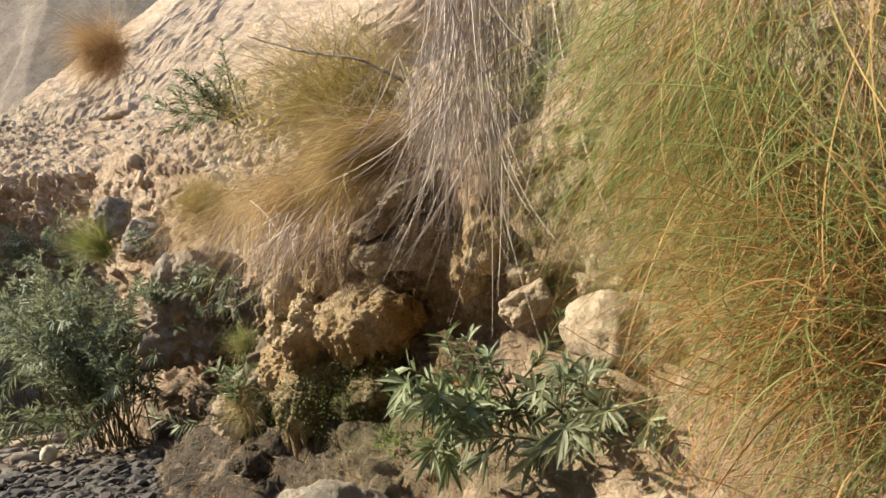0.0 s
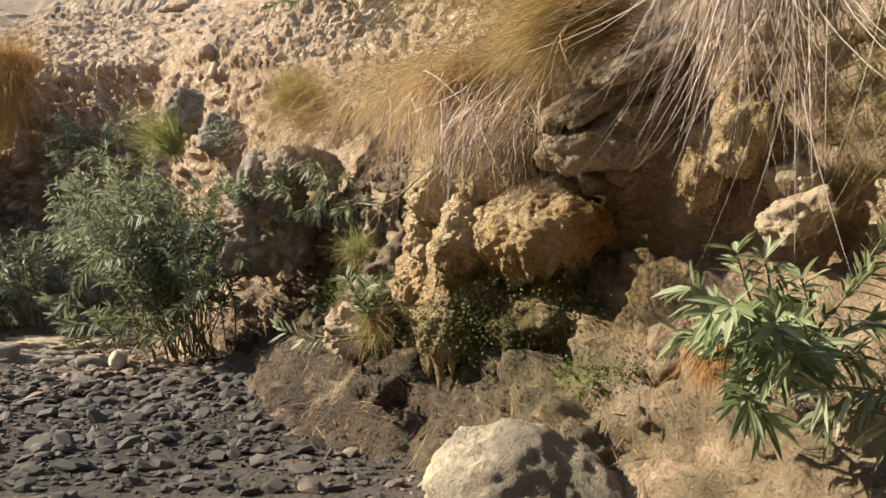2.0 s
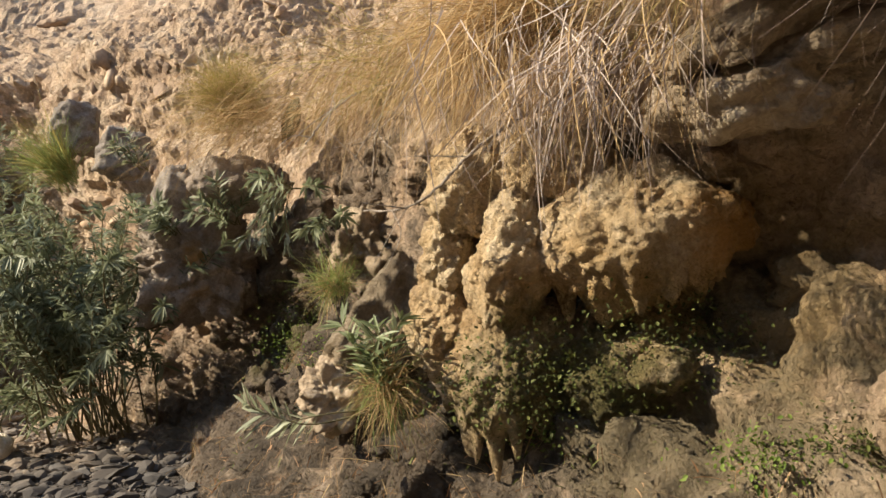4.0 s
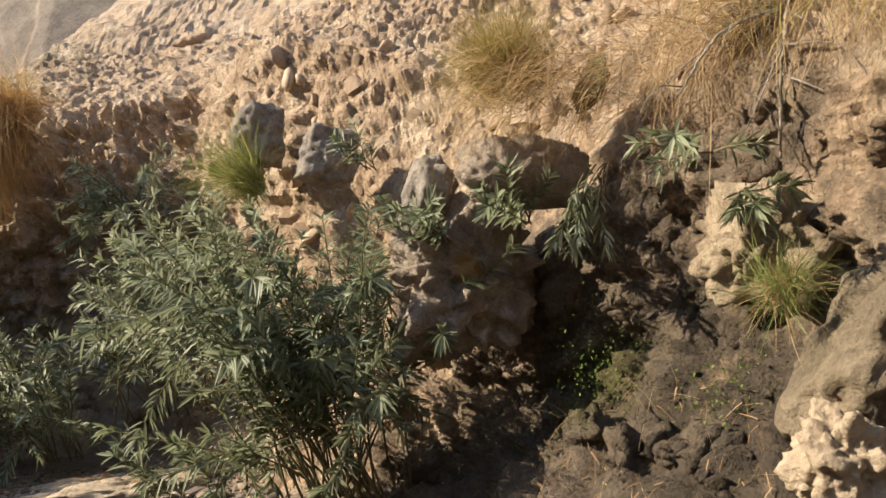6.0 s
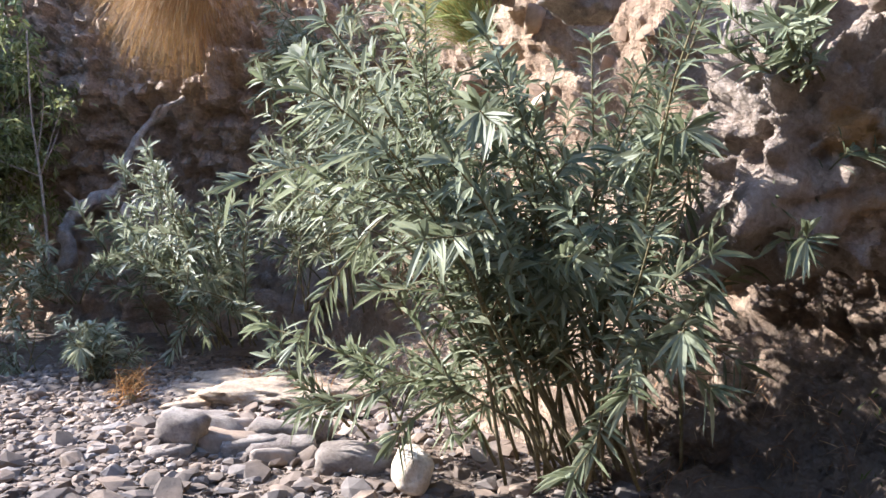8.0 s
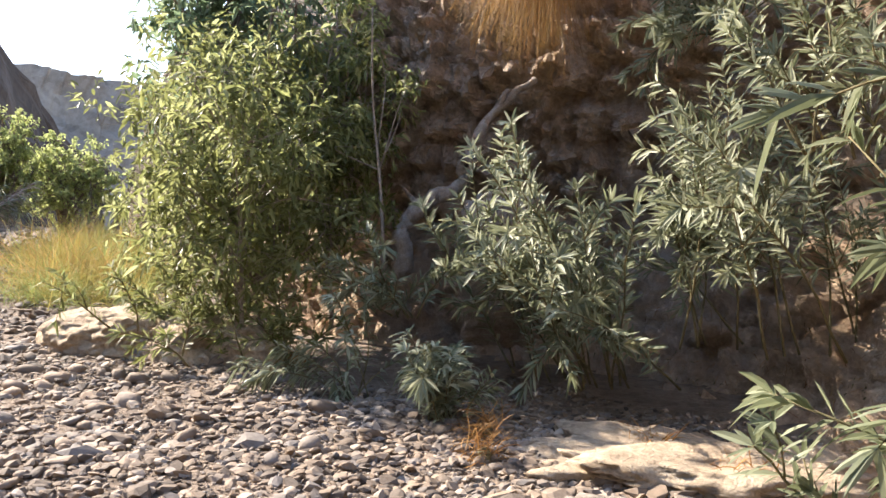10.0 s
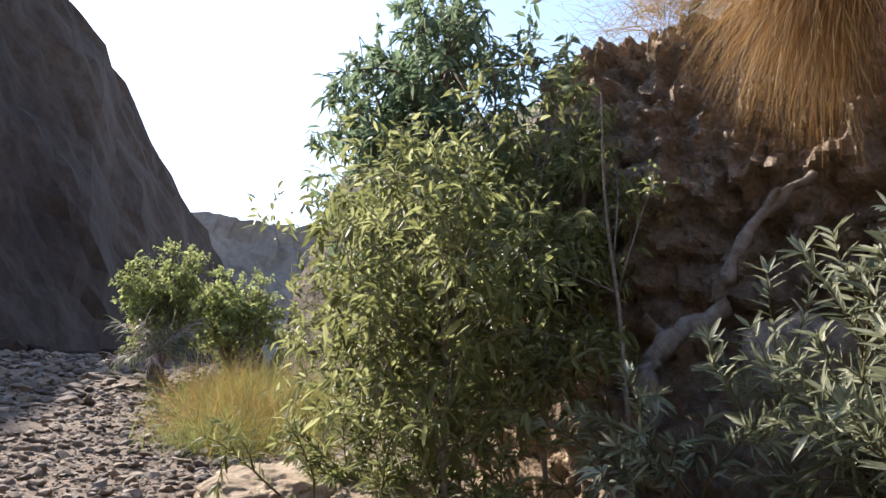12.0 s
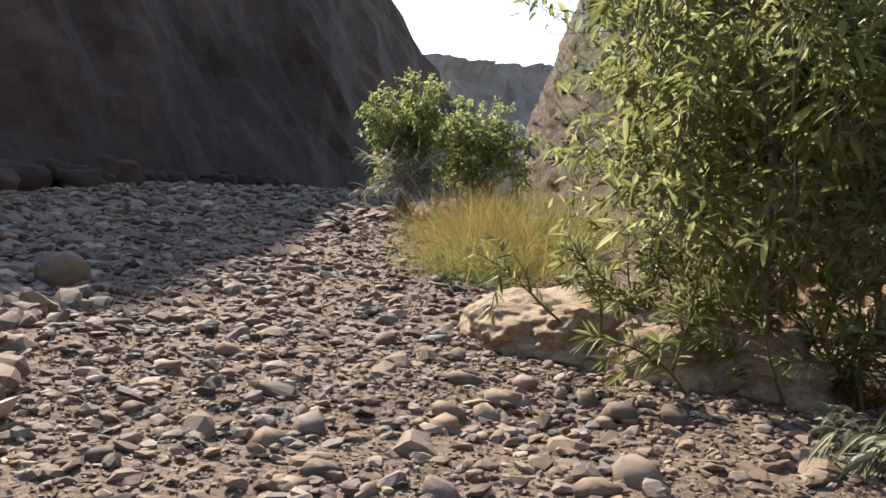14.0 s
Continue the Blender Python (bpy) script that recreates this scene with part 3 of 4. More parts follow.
boulder("boulder", (0.0, 9.2, 1.74), (0.24, 0.42, 0.3), M_SLABROCK, "pale rock nose below hanging grass", 17, (0, 18, 10), 0.45, 0.12, 5, 0.5)
boulder("boulder", (-1.86, 10.72, 1.78), (0.5, 0.42, 0.52), M_OVERHANG, "overhanging brown boulder with an orange streak", 18, (0, 0, 25), 0.32, 0.08, 6, 0.6)
boulder("boulder", (-2.05, 10.62, 2.45), (0.2, 0.2, 0.3), M_GREYROCK, "grey blue boulder set in the sandy slope", 20, (0, 20, 0), 0.15, 0.05, 5, 0.4)
boulder("boulder", (-3.25, 12.30, 3.20), (0.28, 0.3, 0.3), M_GREYROCK, "grey boulder set in pale conglomerate", 21, (0, 20, 20), 0.15, 0.05, 5, 0.5)
boulder("boulder", (-4.30, 13.30, 3.75), (0.3, 0.3, 0.35), M_GREYROCK, "dark grey boulder under a sandy lip", 22, (0, 10, 20), 0.15, 0.05, 5, 0.5)
boulder("boulder", cliff_hit((-0.9, 4.1, 1.6), (-4.75, 10.9, 4.05))[0] + Vector((0.05, 0.12, 0.0)), (0.5, 0.4, 0.13), M_SLOPESTONE, "flat brown stone in the conglomerate slope", 23, (0, -8, 10), 0.1, 0.03, 5, 0.4)
boulder("boulder", (-1.30, 10.30, 2.50), (0.45, 0.3, 0.25), M_OVERHANG, "brown sandy boulder under dry grass", 24, (0, 10, 20), 0.2, 0.06, 5, 0.3)
boulder("boulder", (-8.62, 14.1, 0.75), (0.32, 0.35, 0.42), M_OVERHANG, "sandy brown boulder beside the oleanders", 25, (0, 0, 10), 0.15, 0.05, 5, 0.4)
boulder("boulder", (-8.9, 14.5, 1.3), (0.4, 0.42, 0.55), M_OVERHANG, "brown boulder against the shaded cliff", 26, (0, 0, 30), 0.15, 0.05, 5, 0.4)
boulder("bank", (-12.9, 12.55, 0.05), (1.35, 0.85, 0.36), M_BANK, "low pale silt bank beside the riverbed", 27, (0, 0, -20), 0.24, 0.03, 6, category="bank")
boulder("bank", (-11.75, 12.95, 0.05), (1.3, 0.75, 0.42), M_BANK, "low pale silt bank under the bush", 28, (0, 0, -10), 0.24, 0.03, 6, category="bank")
boulder("boulder", (-15.20, 8.45, 0.35), (0.28, 0.24, 0.2), M_STONE, "rounded tan boulder on the riverbed", 29, (0, 0, 10), 0.08, 0.02, 4)
boulder("boulder", (-16.20, 8.00, 0.22), (0.5, 0.3, 0.1), M_GREYROCK, "flat grey slab on the riverbed", 30, (0, 4, 10), 0.08, 0.02, 4, 0.5)


rng_m = np.random.default_rng(91)
for k in range(16):
    a = radians(74 + 1.6 * k + rng_m.normal() * 0.5)
    r = np.interp(math.degrees(a), [72, 80, 85, 92, 100], [70, 47, 41, 29, 25]) + rng_m.normal() * 0.8
    x, y, w = EYE[0] - math.sin(a) * r, EYE[1] + math.cos(a) * r, rng_m.uniform(0.5, 1.3)
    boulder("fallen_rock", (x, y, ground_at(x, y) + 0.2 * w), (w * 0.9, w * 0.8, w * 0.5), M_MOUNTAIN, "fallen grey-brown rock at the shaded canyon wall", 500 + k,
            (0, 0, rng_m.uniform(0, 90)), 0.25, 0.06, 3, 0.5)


# ---------------------------------------------------------------- grass
def tussock(name, at, count, length, material, label, seed, way=(0, 0, 1), spread=0.8, sag=0.8, root=0.1, width=0.004,
            stretch=(1, 1, 1), crown=True, steps=5, mixed=None, category="grass tuft", curl=None):
    """A tuft of many thin blades that spring from one root crown."""
    np.random.seed(seed)
    ob = new(name)
    ob.location = at
    tagged(ob, label, category, GROUPS.get(name, ""))
    for part_name, mat_, share in (("tuft", material, 1.0 if mixed is None else 0.65), ("dry_tuft", mixed, 0.35)):
        if mat_ is None:
            continue
        n = int(count * share)
        lock = np.random.randint(0, 18, n)
        start = (np.random.normal(size=(n, 3)) * 0.6 + np.random.normal(size=(18, 3))[lock] * 0.8) * root * np.array(stretch)
        d = unit(np.array(way) + spread * (0.8 * np.random.normal(size=(n, 3)) + 0.75 * np.random.normal(size=(18, 3))[lock]))
        v, f = ribbons(start, d, length * np.random.uniform(0.45, 1.0, n), width * np.random.uniform(0.6, 1.3, n),
                       sag * np.random.uniform(0.5, 1.5, n), steps, 0.6 * np.random.normal(size=(n, 3)) + (0 if curl is None else np.array(curl)))
        child(part_name, mesh_of(part_name, v, f, mat_), ob)
    if crown:
        v, f = tube(curve_through([np.array(way) * -0.06, (0, 0, 0), np.array(way) * 0.06], 5), [root * 0.5, root * .8, root * .9, root * .7, root * .3], 8, 0.15, np.random.default_rng(seed))
        child("root_crown", mesh_of("root_crown", v, f, M_STEM), ob)
    return ob


tussock("dry_grass", (2.0, 5.8, 2.95), 1700, 0.98, M_TAN, "tan dry grass tuft combed down over the rock", 1, (-0.95, -0.1, 0.2), 0.2, 0.9, 0.1, 0.005, (1.2, 1, 1), mixed=M_YELLOW)
tussock("dry_grass", (1.25, 6.6, 2.75), 1500, 0.85, M_TAN, "tan dry grass draped over the travertine", 2, (-0.8, -0.3, 0.2), 0.35, 1.3, 0.15, 0.005, (1.5, 1, 0.6))
tussock("dry_grass", (1.7, 6.5, 3.5), 2200, 1.15, M_YELLOW, "tall straw-yellow grass on the ledge", 3, (-0.6, -0.2, 0.7), 0.4, 1.1, 0.2, 0.005, (1.8, 1.5, 1), mixed=M_TAN)
tussock("dry_roots", (2.86, 4.95, 3.75), 520, 2.1, M_PURPLE, "grey dead stems hanging down the cliff", 4, (-0.02, -0.06, -1.0), 0.09, 0.3, 0.13, 0.008, (1.5, 1, 1.5), crown=False, steps=10)
tussock("dry_roots", (2.6, 5.3, 3.3), 200, 1.1, M_PURPLE, "grey dead stems over the wet hollow", 5, (-0.15, -0.15, -0.8), 0.2, 0.6, 0.15, 0.006, (1.6, 1, 1), crown=False, steps=10)
tussock("reed_grass", (4.15, 4.6, 3.35), 4600, 1.7, M_GREENGRASS, "long green grass hanging over the bank", 6, (-0.25, -0.12, -0.4), 0.2, 0.9, 0.2, 0.005, (1.3, 1.6, 1.8), crown=False, steps=8, mixed=M_YELLOW)
tussock("reed_grass", (4.5, 3.9, 3.3), 5600, 2.1, M_GREENGRASS, "long green and tan grass hanging over the sandy bank", 7, (-0.22, -0.1, -0.45), 0.22, 0.9, 0.25, 0.005, (1.2, 1.6, 1.8), crown=False, steps=8, mixed=M_ORANGEGRASS)
tussock("reed_grass", (4.3, 3.8, 2.5), 2200, 1.25, M_ORANGEGRASS, "dry brown hanging grass above the boulders", 8, (-0.4, -0.12, -0.3), 0.28, 0.9, 0.2, 0.005, (1.2, 1.4, 1.6), crown=False, steps=8, mixed=M_GREENGRASS)
tussock("reed_grass", (4.4, 3.4, 1.9), 1900, 1.15, M_ORANGEGRASS, "dry brown grass sweeping over the low bank", 25, (-0.6, -0.08, 0.05), 0.3, 0.9, 0.2, 0.005, (1.2, 1.6, 1.2), crown=False, steps=8, mixed=M_GREENGRASS)
tussock("reed_grass", (4.2, 2.9, 1.4), 1600, 0.95, M_RUST, "rust-brown grass sweeping over the low bank", 26, (-0.6, -0.02, 0.1), 0.35, 0.9, 0.2, 0.005, (1.2, 1.6, 1.2), crown=False, steps=8, mixed=M_GREENGRASS)
tussock("yellow_grass", (-1.30, 10.35, 3.20), 2600, 0.75, M_YELLOW, "bright yellow-green grass tussock on the slope", 9, (-0.25, -0.3, 0.9), 0.4, 0.5, 0.1, 0.004, (1.3, 1, 1), mixed=M_TAN)
tussock("dry_grass", (-0.75, 10.10, 3.05), 1000, 0.9, M_TAN, "tan dry grass sheet lying down the slope", 10, (-0.8, -0.5, 0.2), 0.4, 1.0, 0.25, 0.005, (1.8, 1, 0.6))
tussock("dry_grass", (0.20, 9.60, 3.20), 1300, 1.0, M_TAN, "tan dry grass hanging from the ledge", 11, (-0.5, -0.6, 0.3), 0.4, 1.6, 0.25, 0.005, (1.6, 1, 0.6))
tussock("dry_roots", (0.75, 8.70, 3.10), 500, 1.0, M_TAN, "straw stems hanging over the hollow", 12, (-0.3, -0.6, -0.4), 0.35, 1.2, 0.25, 0.0045, (1.5, 1, 0.6), crown=False, steps=8)
tussock("dry_roots", (1.80, 7.70, 2.90), 700, 1.0, M_PURPLE, "grey dry stems draped over the travertine", 13, (-0.3, -0.6, -0.2), 0.4, 1.2, 0.3, 0.0045, (1.5, 1, 0.6), crown=False, steps=8, mixed=M_TAN)
tussock("dry_roots", (1.35, 7.3, 2.75), 520, 0.95, M_TAN, "straw stems drooping over the travertine", 22, (-0.3, -0.6, 0.0), 0.4, 1.5, 0.25, 0.0042, (1.8, 1, 0.5), crown=False, steps=8, mixed=M_PURPLE)
tussock("dry_roots", (2.1, 6.9, 2.95), 800, 1.1, M_PURPLE, "grey dry stems drooping from the ledge", 23, (-0.3, -0.6, 0.0), 0.4, 1.5, 0.25, 0.0045, (1.8, 1, 0.5), crown=False, steps=8, mixed=M_TAN)
tussock("dry_roots", (1.23, 5.79, 2.39), 420, 0.7, M_PURPLE, "pale dead stems hanging in front of the ledge", 27, (-0.15, -0.2, -0.6), 0.3, 1.0, 0.16, 0.006, (1.6, 1, 0.6), crown=False, steps=8, mixed=M_TAN)
tussock("dry_grass", (0.9, 8.2, 3.0), 1500, 0.8, M_TAN, "tan dry grass on the ledge over the travertine", 24, (-0.4, -0.6, 0.4), 0.5, 1.4, 0.25, 0.005, (1.8, 1, 0.5), mixed=M_YELLOW)
tussock("green_grass", (-0.12, 8.35, 1.50), 600, 0.4, M_GREENGRASS, "small green grass tuft on the rock", 14, (-0.3, -0.5, 0.6), 0.5, 0.8, 0.05, 0.004, mixed=M_TAN)
tussock("dry_grass", (2.48, 4.93, 1.16), 500, 0.4, M_RUST, "rust-brown dead grass hanging below the oleander", 15, (-0.1, -0.3, -0.6), 0.3, 1.0, 0.06, 0.006)
tussock("dry_grass", (0.34, 6.95, 0.95), 500, 0.42, M_TAN, "small dry grass tuft on the wet foot", 16, (-0.1, -0.5, 0.3), 0.6, 1.4, 0.05, 0.004, mixed=M_GREENGRASS)
tussock("hanging_grass", (-8.7, 15.1, 4.75), 3000, 1.9, M_ORANGEGRASS, "orange dry grass hanging from the cliff edge", 17, (-0.05, -0.42, 0.0), 0.27, 2.0, 0.15, 0.006, (1.1, 0.8, 0.6), mixed=M_RUST, steps=8)
tussock("hanging_grass", (-8.75, 15.4, 5.2), 1500, 1.7, M_RUST, "rust-brown dry grass hanging from the cliff", 18, (-0.2, -0.5, 0.2), 0.2, 2.0, 0.2, 0.008, (1.2, 1, 0.5), mixed=M_ORANGEGRASS, steps=8)
tussock("hanging_grass", (-10.6, 15.9, 5.5), 1200, 0.9, M_TAN, "tan dry grass along the cliff edge", 19, (-0.3, -0.55, 0.5), 0.4, 1.4, 0.3, 0.008, (2.5, 1, 0.5), mixed=M_YELLOW, steps=7)
tussock("yellow_grass", (-4.30, 13.00, 3.10), 900, 1.0, M_GREENGRASS, "green grass spray among the oleander", 20, (-0.5, -0.3, 0.8), 0.25, 0.4, 0.1, 0.007, mixed=M_YELLOW)
tussock("dry_grass", (-3.00, 10.90, 5.80), 2000, 0.9, M_TAN, "brown dry tussock on the upper slope", 21, (-0.4, -0.3, 0.7), 0.5, 1.2, 0.15, 0.006, mixed=M_RUST)
for k, (x, y, z, n) in enumerate([(-5.6, 12.6, 0.35, 160), (-6.4, 12.9, 0.35, 120), (-7.3, 12.3, 0.1, 200), (-7.0, 11.9, 0.05, 120), (-10.3, 13.0, 0.25, 200)]):
    tussock("dead_tuft", (x, y, ground_at(x, y) + 0.03), n, 0.28, M_RUST, "small rust-brown dead tuft on the silt", 30 + k, (0, 0, 0.8), 0.8, 1.0, 0.06, 0.008)
for k, (x, y, s) in enumerate([(-17.3, 14.0, 1.0), (-18.6, 14.6, 1.15), (-20.2, 15.2, 1.3), (-22.0, 15.9, 1.3), (-23.6, 17.0, 1.3), (-24.6, 18.0, 1.2), (-19.4, 15.9, 1.4)]):
    tussock("grass_clump", (x, y, ground_at(x, y)), 2300, 1.15 * s, M_YELLOW, "yellow-green grass clump at the riverbed's edge", 50 + k, (0, -0.1, 0.7), 0.6, 0.9, 0.4, 0.011, (1.7, 1.3, 0.1), mixed=(M_ORANGEGRASS if k % 2 else M_GREENGRASS))


# ---------------------------------------------------------------- shrubs
def shoot_path(base, way, length, bend, rng, n=9):
    d = unit(np.array(way, float))
    p, pts = np.array(base, float), [np.array(base, float)]
    for k in range(n - 1):
        d = unit(d + np.array([0, 0, -bend / n]) + 0.09 * rng.normal(size=3))
        p = p + d * length / (n - 1)
        pts.append(p)
    return np.array(pts)


def whorls(path, first, spacing, leaf, rng, splay=0.9, droop=0.15, slim=0.17):
    """Leaves in whorls of three along the outer part of a shoot."""
    seg = np.concatenate([[0], np.cumsum(np.linalg.norm(np.diff(path, axis=0), axis=1))])
    at = np.arange(seg[-1] * first, seg[-1], spacing)
    at = np.concatenate([at, [seg[-1] * 0.99] * 2])
    p = np.stack([np.interp(at, seg, path[:, k]) for k in range(3)], 1)
    t = unit(np.stack([np.interp(at, seg, np.gradient(path, axis=0)[:, k]) for k in range(3)], 1))
    p, t = np.repeat(p, 3, 0), np.repeat(t, 3, 0)
    side = unit(np.cross(t, rng.normal(size=t.shape)))
    d = unit(t * (1.25 - splay * 0.6) + side * splay)
    n = len(p)
    grow = leaf * rng.uniform(0.6, 1.1, n)
    return leaf_blades(p, d, t, grow, grow * slim * rng.uniform(0.8, 1.2, n), droop)


def oleander(name, at, stems, height, spread, material, label, seed, leaf=0.16, lean=(0, 0, 1), first=0.35, bend=0.25, spacing=0.05,
             forks=2, thick=0.011, root=0.1, droop=0.15, category="shrub"):
    """A shrub of slender leaning stems that carry whorls of narrow leaves."""
    rng = np.random.default_rng(seed)
    ob = new(name)
    ob.location = at
    tagged(ob, label, category, GROUPS.get(name, ""))
    for k in range(stems):
        way = unit(np.array(lean, float) + spread * np.append(rng.normal(size=2), 0.3 * rng.normal()))
        long_ = height * rng.uniform(0.6, 1.08)
        base = np.append(rng.normal(size=2) * root, 0)
        path = shoot_path(base, way, long_, bend, rng)
        wood = [tube(path, np.linspace(thick, thick * 0.35, len(path)), 5)]
        green = [whorls(path, first, spacing, leaf, rng, droop=droop)]
        for _ in range(forks):
            i = rng.integers(3, len(path) - 2)
            w2 = unit(path[i + 1] - path[i - 1]) + 0.6 * rng.normal(size=3)
            twig = shoot_path(path[i], w2, long_ * rng.uniform(0.2, 0.42), bend, rng, 6)
            wood.append(tube(twig, np.linspace(thick * 0.55, thick * 0.25, 6), 4))
            green.append(whorls(twig, 0.2, spacing, leaf, rng, droop=droop))
        v, f = joined(wood)
        stem = child("stem", mesh_of("stem", v, f, M_STEM, True), ob)
        v, f = joined(green)
        child("leaves", mesh_of("leaves", v, f, material), stem)
    return ob


oleander("oleander_bush", (-3.0, 10.9, 0.1), 46, 2.55, 0.2, M_OLEANDER, "large dark green oleander bush at the cliff foot", 1, 0.18, (-0.22, -0.2, 1), 0.3, 0.35, 0.06, 3, root=0.2, droop=0.3)
oleander("oleander_bush", (-4.3, 11.3, 0.1), 8, 0.75, 0.5, M_OLEANDER, "leaning green oleander beside the silt ledge", 2, 0.17, (-0.35, -0.2, 1), 0.3, 0.35, 0.06, 3, root=0.25)
oleander("oleander_bush", (-7.6, 14.0, 0.15), 22, 2.0, 0.2, M_OLEANDER_PALE, "sunlit pale green oleander bush by the riverbed", 3, 0.19, (-0.1, -0.25, 1), 0.2, 0.2, 0.06, 3, root=0.3)
oleander("oleander_bush", (-6.2, 14.6, 0.5), 15, 2.3, 0.22, M_OLEANDER_PALE, "tall pale oleander bush against the slope", 4, 0.18, (-0.05, -0.25, 1), 0.3, 0.2, 0.06, 3, root=0.35)
oleander("oleander_bush", (-5.0, 13.4, 1.9), 12, 1.5, 0.4, M_OLEANDER_PALE, "pale oleander growing from the sandy slope", 5, 0.17, (-0.3, -0.3, 1), 0.3, 0.2, 0.06, 2, root=0.3)
oleander("oleander_bush", (-7.85, 12.45, ground_at(-7.85, 12.45) - 0.03), 16, 0.68, 0.3, M_OLEANDER_PALE, "small upright oleander on the gravel", 6, 0.17, (0, -0.05, 1), 0.1, 0.5, 0.04, 1, 0.008, 0.06, 0.4)
oleander("oleander_bush", (-8.85, 12.5, ground_at(-8.85, 12.5) - 0.02), 9, 0.95, 0.3, M_OLEANDER_PALE, "drooping oleander shoots over the gravel", 7, 0.17, (-0.15, -0.25, 1), 0.3, 1.1, 0.05, 1, 0.008, 0.08, 0.6)
oleander("oleander_bush", (-9.00, 13.30, 0.60), 7, 0.9, 0.5, M_OLEANDER_PALE, "pale oleander sprays below the dead root", 8, 0.17, (-0.1, -0.35, 0.9), 0.2, 0.4, 0.05, 2)
oleander("oleander_bush", (2.70, 4.63, 0.96), 13, 0.75, 0.42, M_OLEANDER_FRESH, "fresh green oleander over the cream boulder", 9, 0.17, (-0.15, -0.35, 0.55), 0.2, 0.4, 0.045, 1, 0.01, 0.1, 0.25)
oleander("oleander_bush", (3.18, 4.23, 0.96), 14, 0.55, 0.6, M_OLEANDER, "grey-green oleander beside the pale boulder", 10, 0.17, (-0.1, -0.45, 0.5), 0.2, 0.5, 0.045, 1, 0.01, 0.12, 0.25)
oleander("oleander_shoot", (0.3, 6.9, 0.85), 2, 0.8, 0.06, M_OLEANDER_PALE, "single pale oleander shoot over the water", 11, 0.15, (-0.7, -0.62, 0.0), 0.68, 0.0, 0.035, 0, 0.006, 0.02)
oleander("oleander_shoot", (0.3, 6.95, 0.88), 6, 0.45, 0.25, M_OLEANDER_FRESH, "small green oleander shoot on the foot", 12, 0.16, (-0.3, -0.3, 0.9), 0.3, 0.2, 0.04, 0, 0.006, 0.03)
oleander("oleander_shoot", (-0.40, 8.40, 2.20), 5, 0.36, 0.5, M_OLEANDER, "oleander rosette on the overhanging ledge", 13, 0.13, (-0.4, -0.4, 0.3), 0.3, 0.5, 0.04, 0, 0.007, 0.04, 0.3)
oleander("oleander_shoot", (-0.20, 8.50, 2.00), 4, 0.32, 0.5, M_OLEANDER, "oleander rosette below the ledge", 14, 0.13, (-0.3, -0.5, 0.2), 0.3, 0.6, 0.04, 0, 0.007, 0.04, 0.3)
oleander("oleander_shoot", (-0.75, 9.95, 2.45), 5, 0.75, 0.2, M_OLEANDER_PALE, "hanging oleander shoot in front of the hollow", 15, 0.15, (-0.3, -0.3, -0.4), 0.3, 0.9, 0.05, 0, 0.006, 0.04, 0.4)
oleander("oleander_shoot", (-1.95, 10.30, 2.05), 7, 0.5, 0.35, M_OLEANDER, "dark oleander shoot on the orange rock", 16, 0.16, (-0.2, -0.4, 0.7), 0.2, 0.1, 0.04, 0, 0.007, 0.04)
oleander("oleander_shoot", (-1.30, 10.10, 2.10), 6, 0.6, 0.35, M_OLEANDER, "dark oleander shoot under the sandy boulder", 17, 0.16, (-0.3, -0.4, 0.6), 0.2, 0.2, 0.04, 0, 0.007, 0.04)
oleander("oleander_shoot", (-2.65, 11.35, 2.85), 5, 0.45, 0.35, M_OLEANDER, "small oleander shoot beside the grey boulder", 18, 0.15, (-0.2, -0.4, 0.7), 0.2, 0.1, 0.04, 0, 0.006, 0.03)
oleander("oleander_shoot", (-2.30, 10.30, 1.75), 4, 0.4, 0.4, M_OLEANDER, "oleander shoot leaning from the rock", 19, 0.17, (-0.6, -0.4, 0.3), 0.3, 0.2, 0.04, 0, 0.006, 0.03)
oleander("oleander_bush", (-0.50, 9.30, 4.20), 16, 0.9, 0.5, M_OLEANDER, "grey-green oleander bush on the upper slope", 20, 0.15, (-0.4, -0.4, 0.8), 0.2, 0.3, 0.05, 1)
oleander("oleander_bush", (-6.9, 15.2, 3.3), 14, 1.3, 0.4, M_OLEANDER_PALE, "pale oleander hanging from the shaded cliff", 21, 0.18, (-0.2, -0.6, 0.3), 0.2, 0.9, 0.06, 2)
oleander("oleander_bush", (-6.7, 15.0, 1.2), 12, 1.3, 0.4, M_OLEANDER_PALE, "pale oleander bush in front of the hollow", 22, 0.18, (-0.1, -0.35, 0.9), 0.2, 0.4, 0.06, 2, root=0.25)


oleander("undershrub", (-11.3, 13.0, 0.0), 16, 1.1, 0.5, M_TREE, "drooping olive shrub under the broadleaf bush", 23, 0.15, (-0.1, -0.3, 0.9), 0.15, 0.7, 0.06, 3, root=0.35)
oleander("undershrub", (-10.4, 12.95, 0.0), 12, 0.95, 0.45, M_TREE, "small olive shrub with dry shoots on the silt", 24, 0.14, (0, -0.25, 0.9), 0.15, 0.6, 0.06, 3, root=0.3)
oleander("undershrub", (-12.1, 12.6, 0.3), 10, 0.8, 0.5, M_TREE, "low olive shrub growing over the bank", 25, 0.15, (-0.2, -0.3, 0.7), 0.15, 0.6, 0.06, 3, root=0.3)


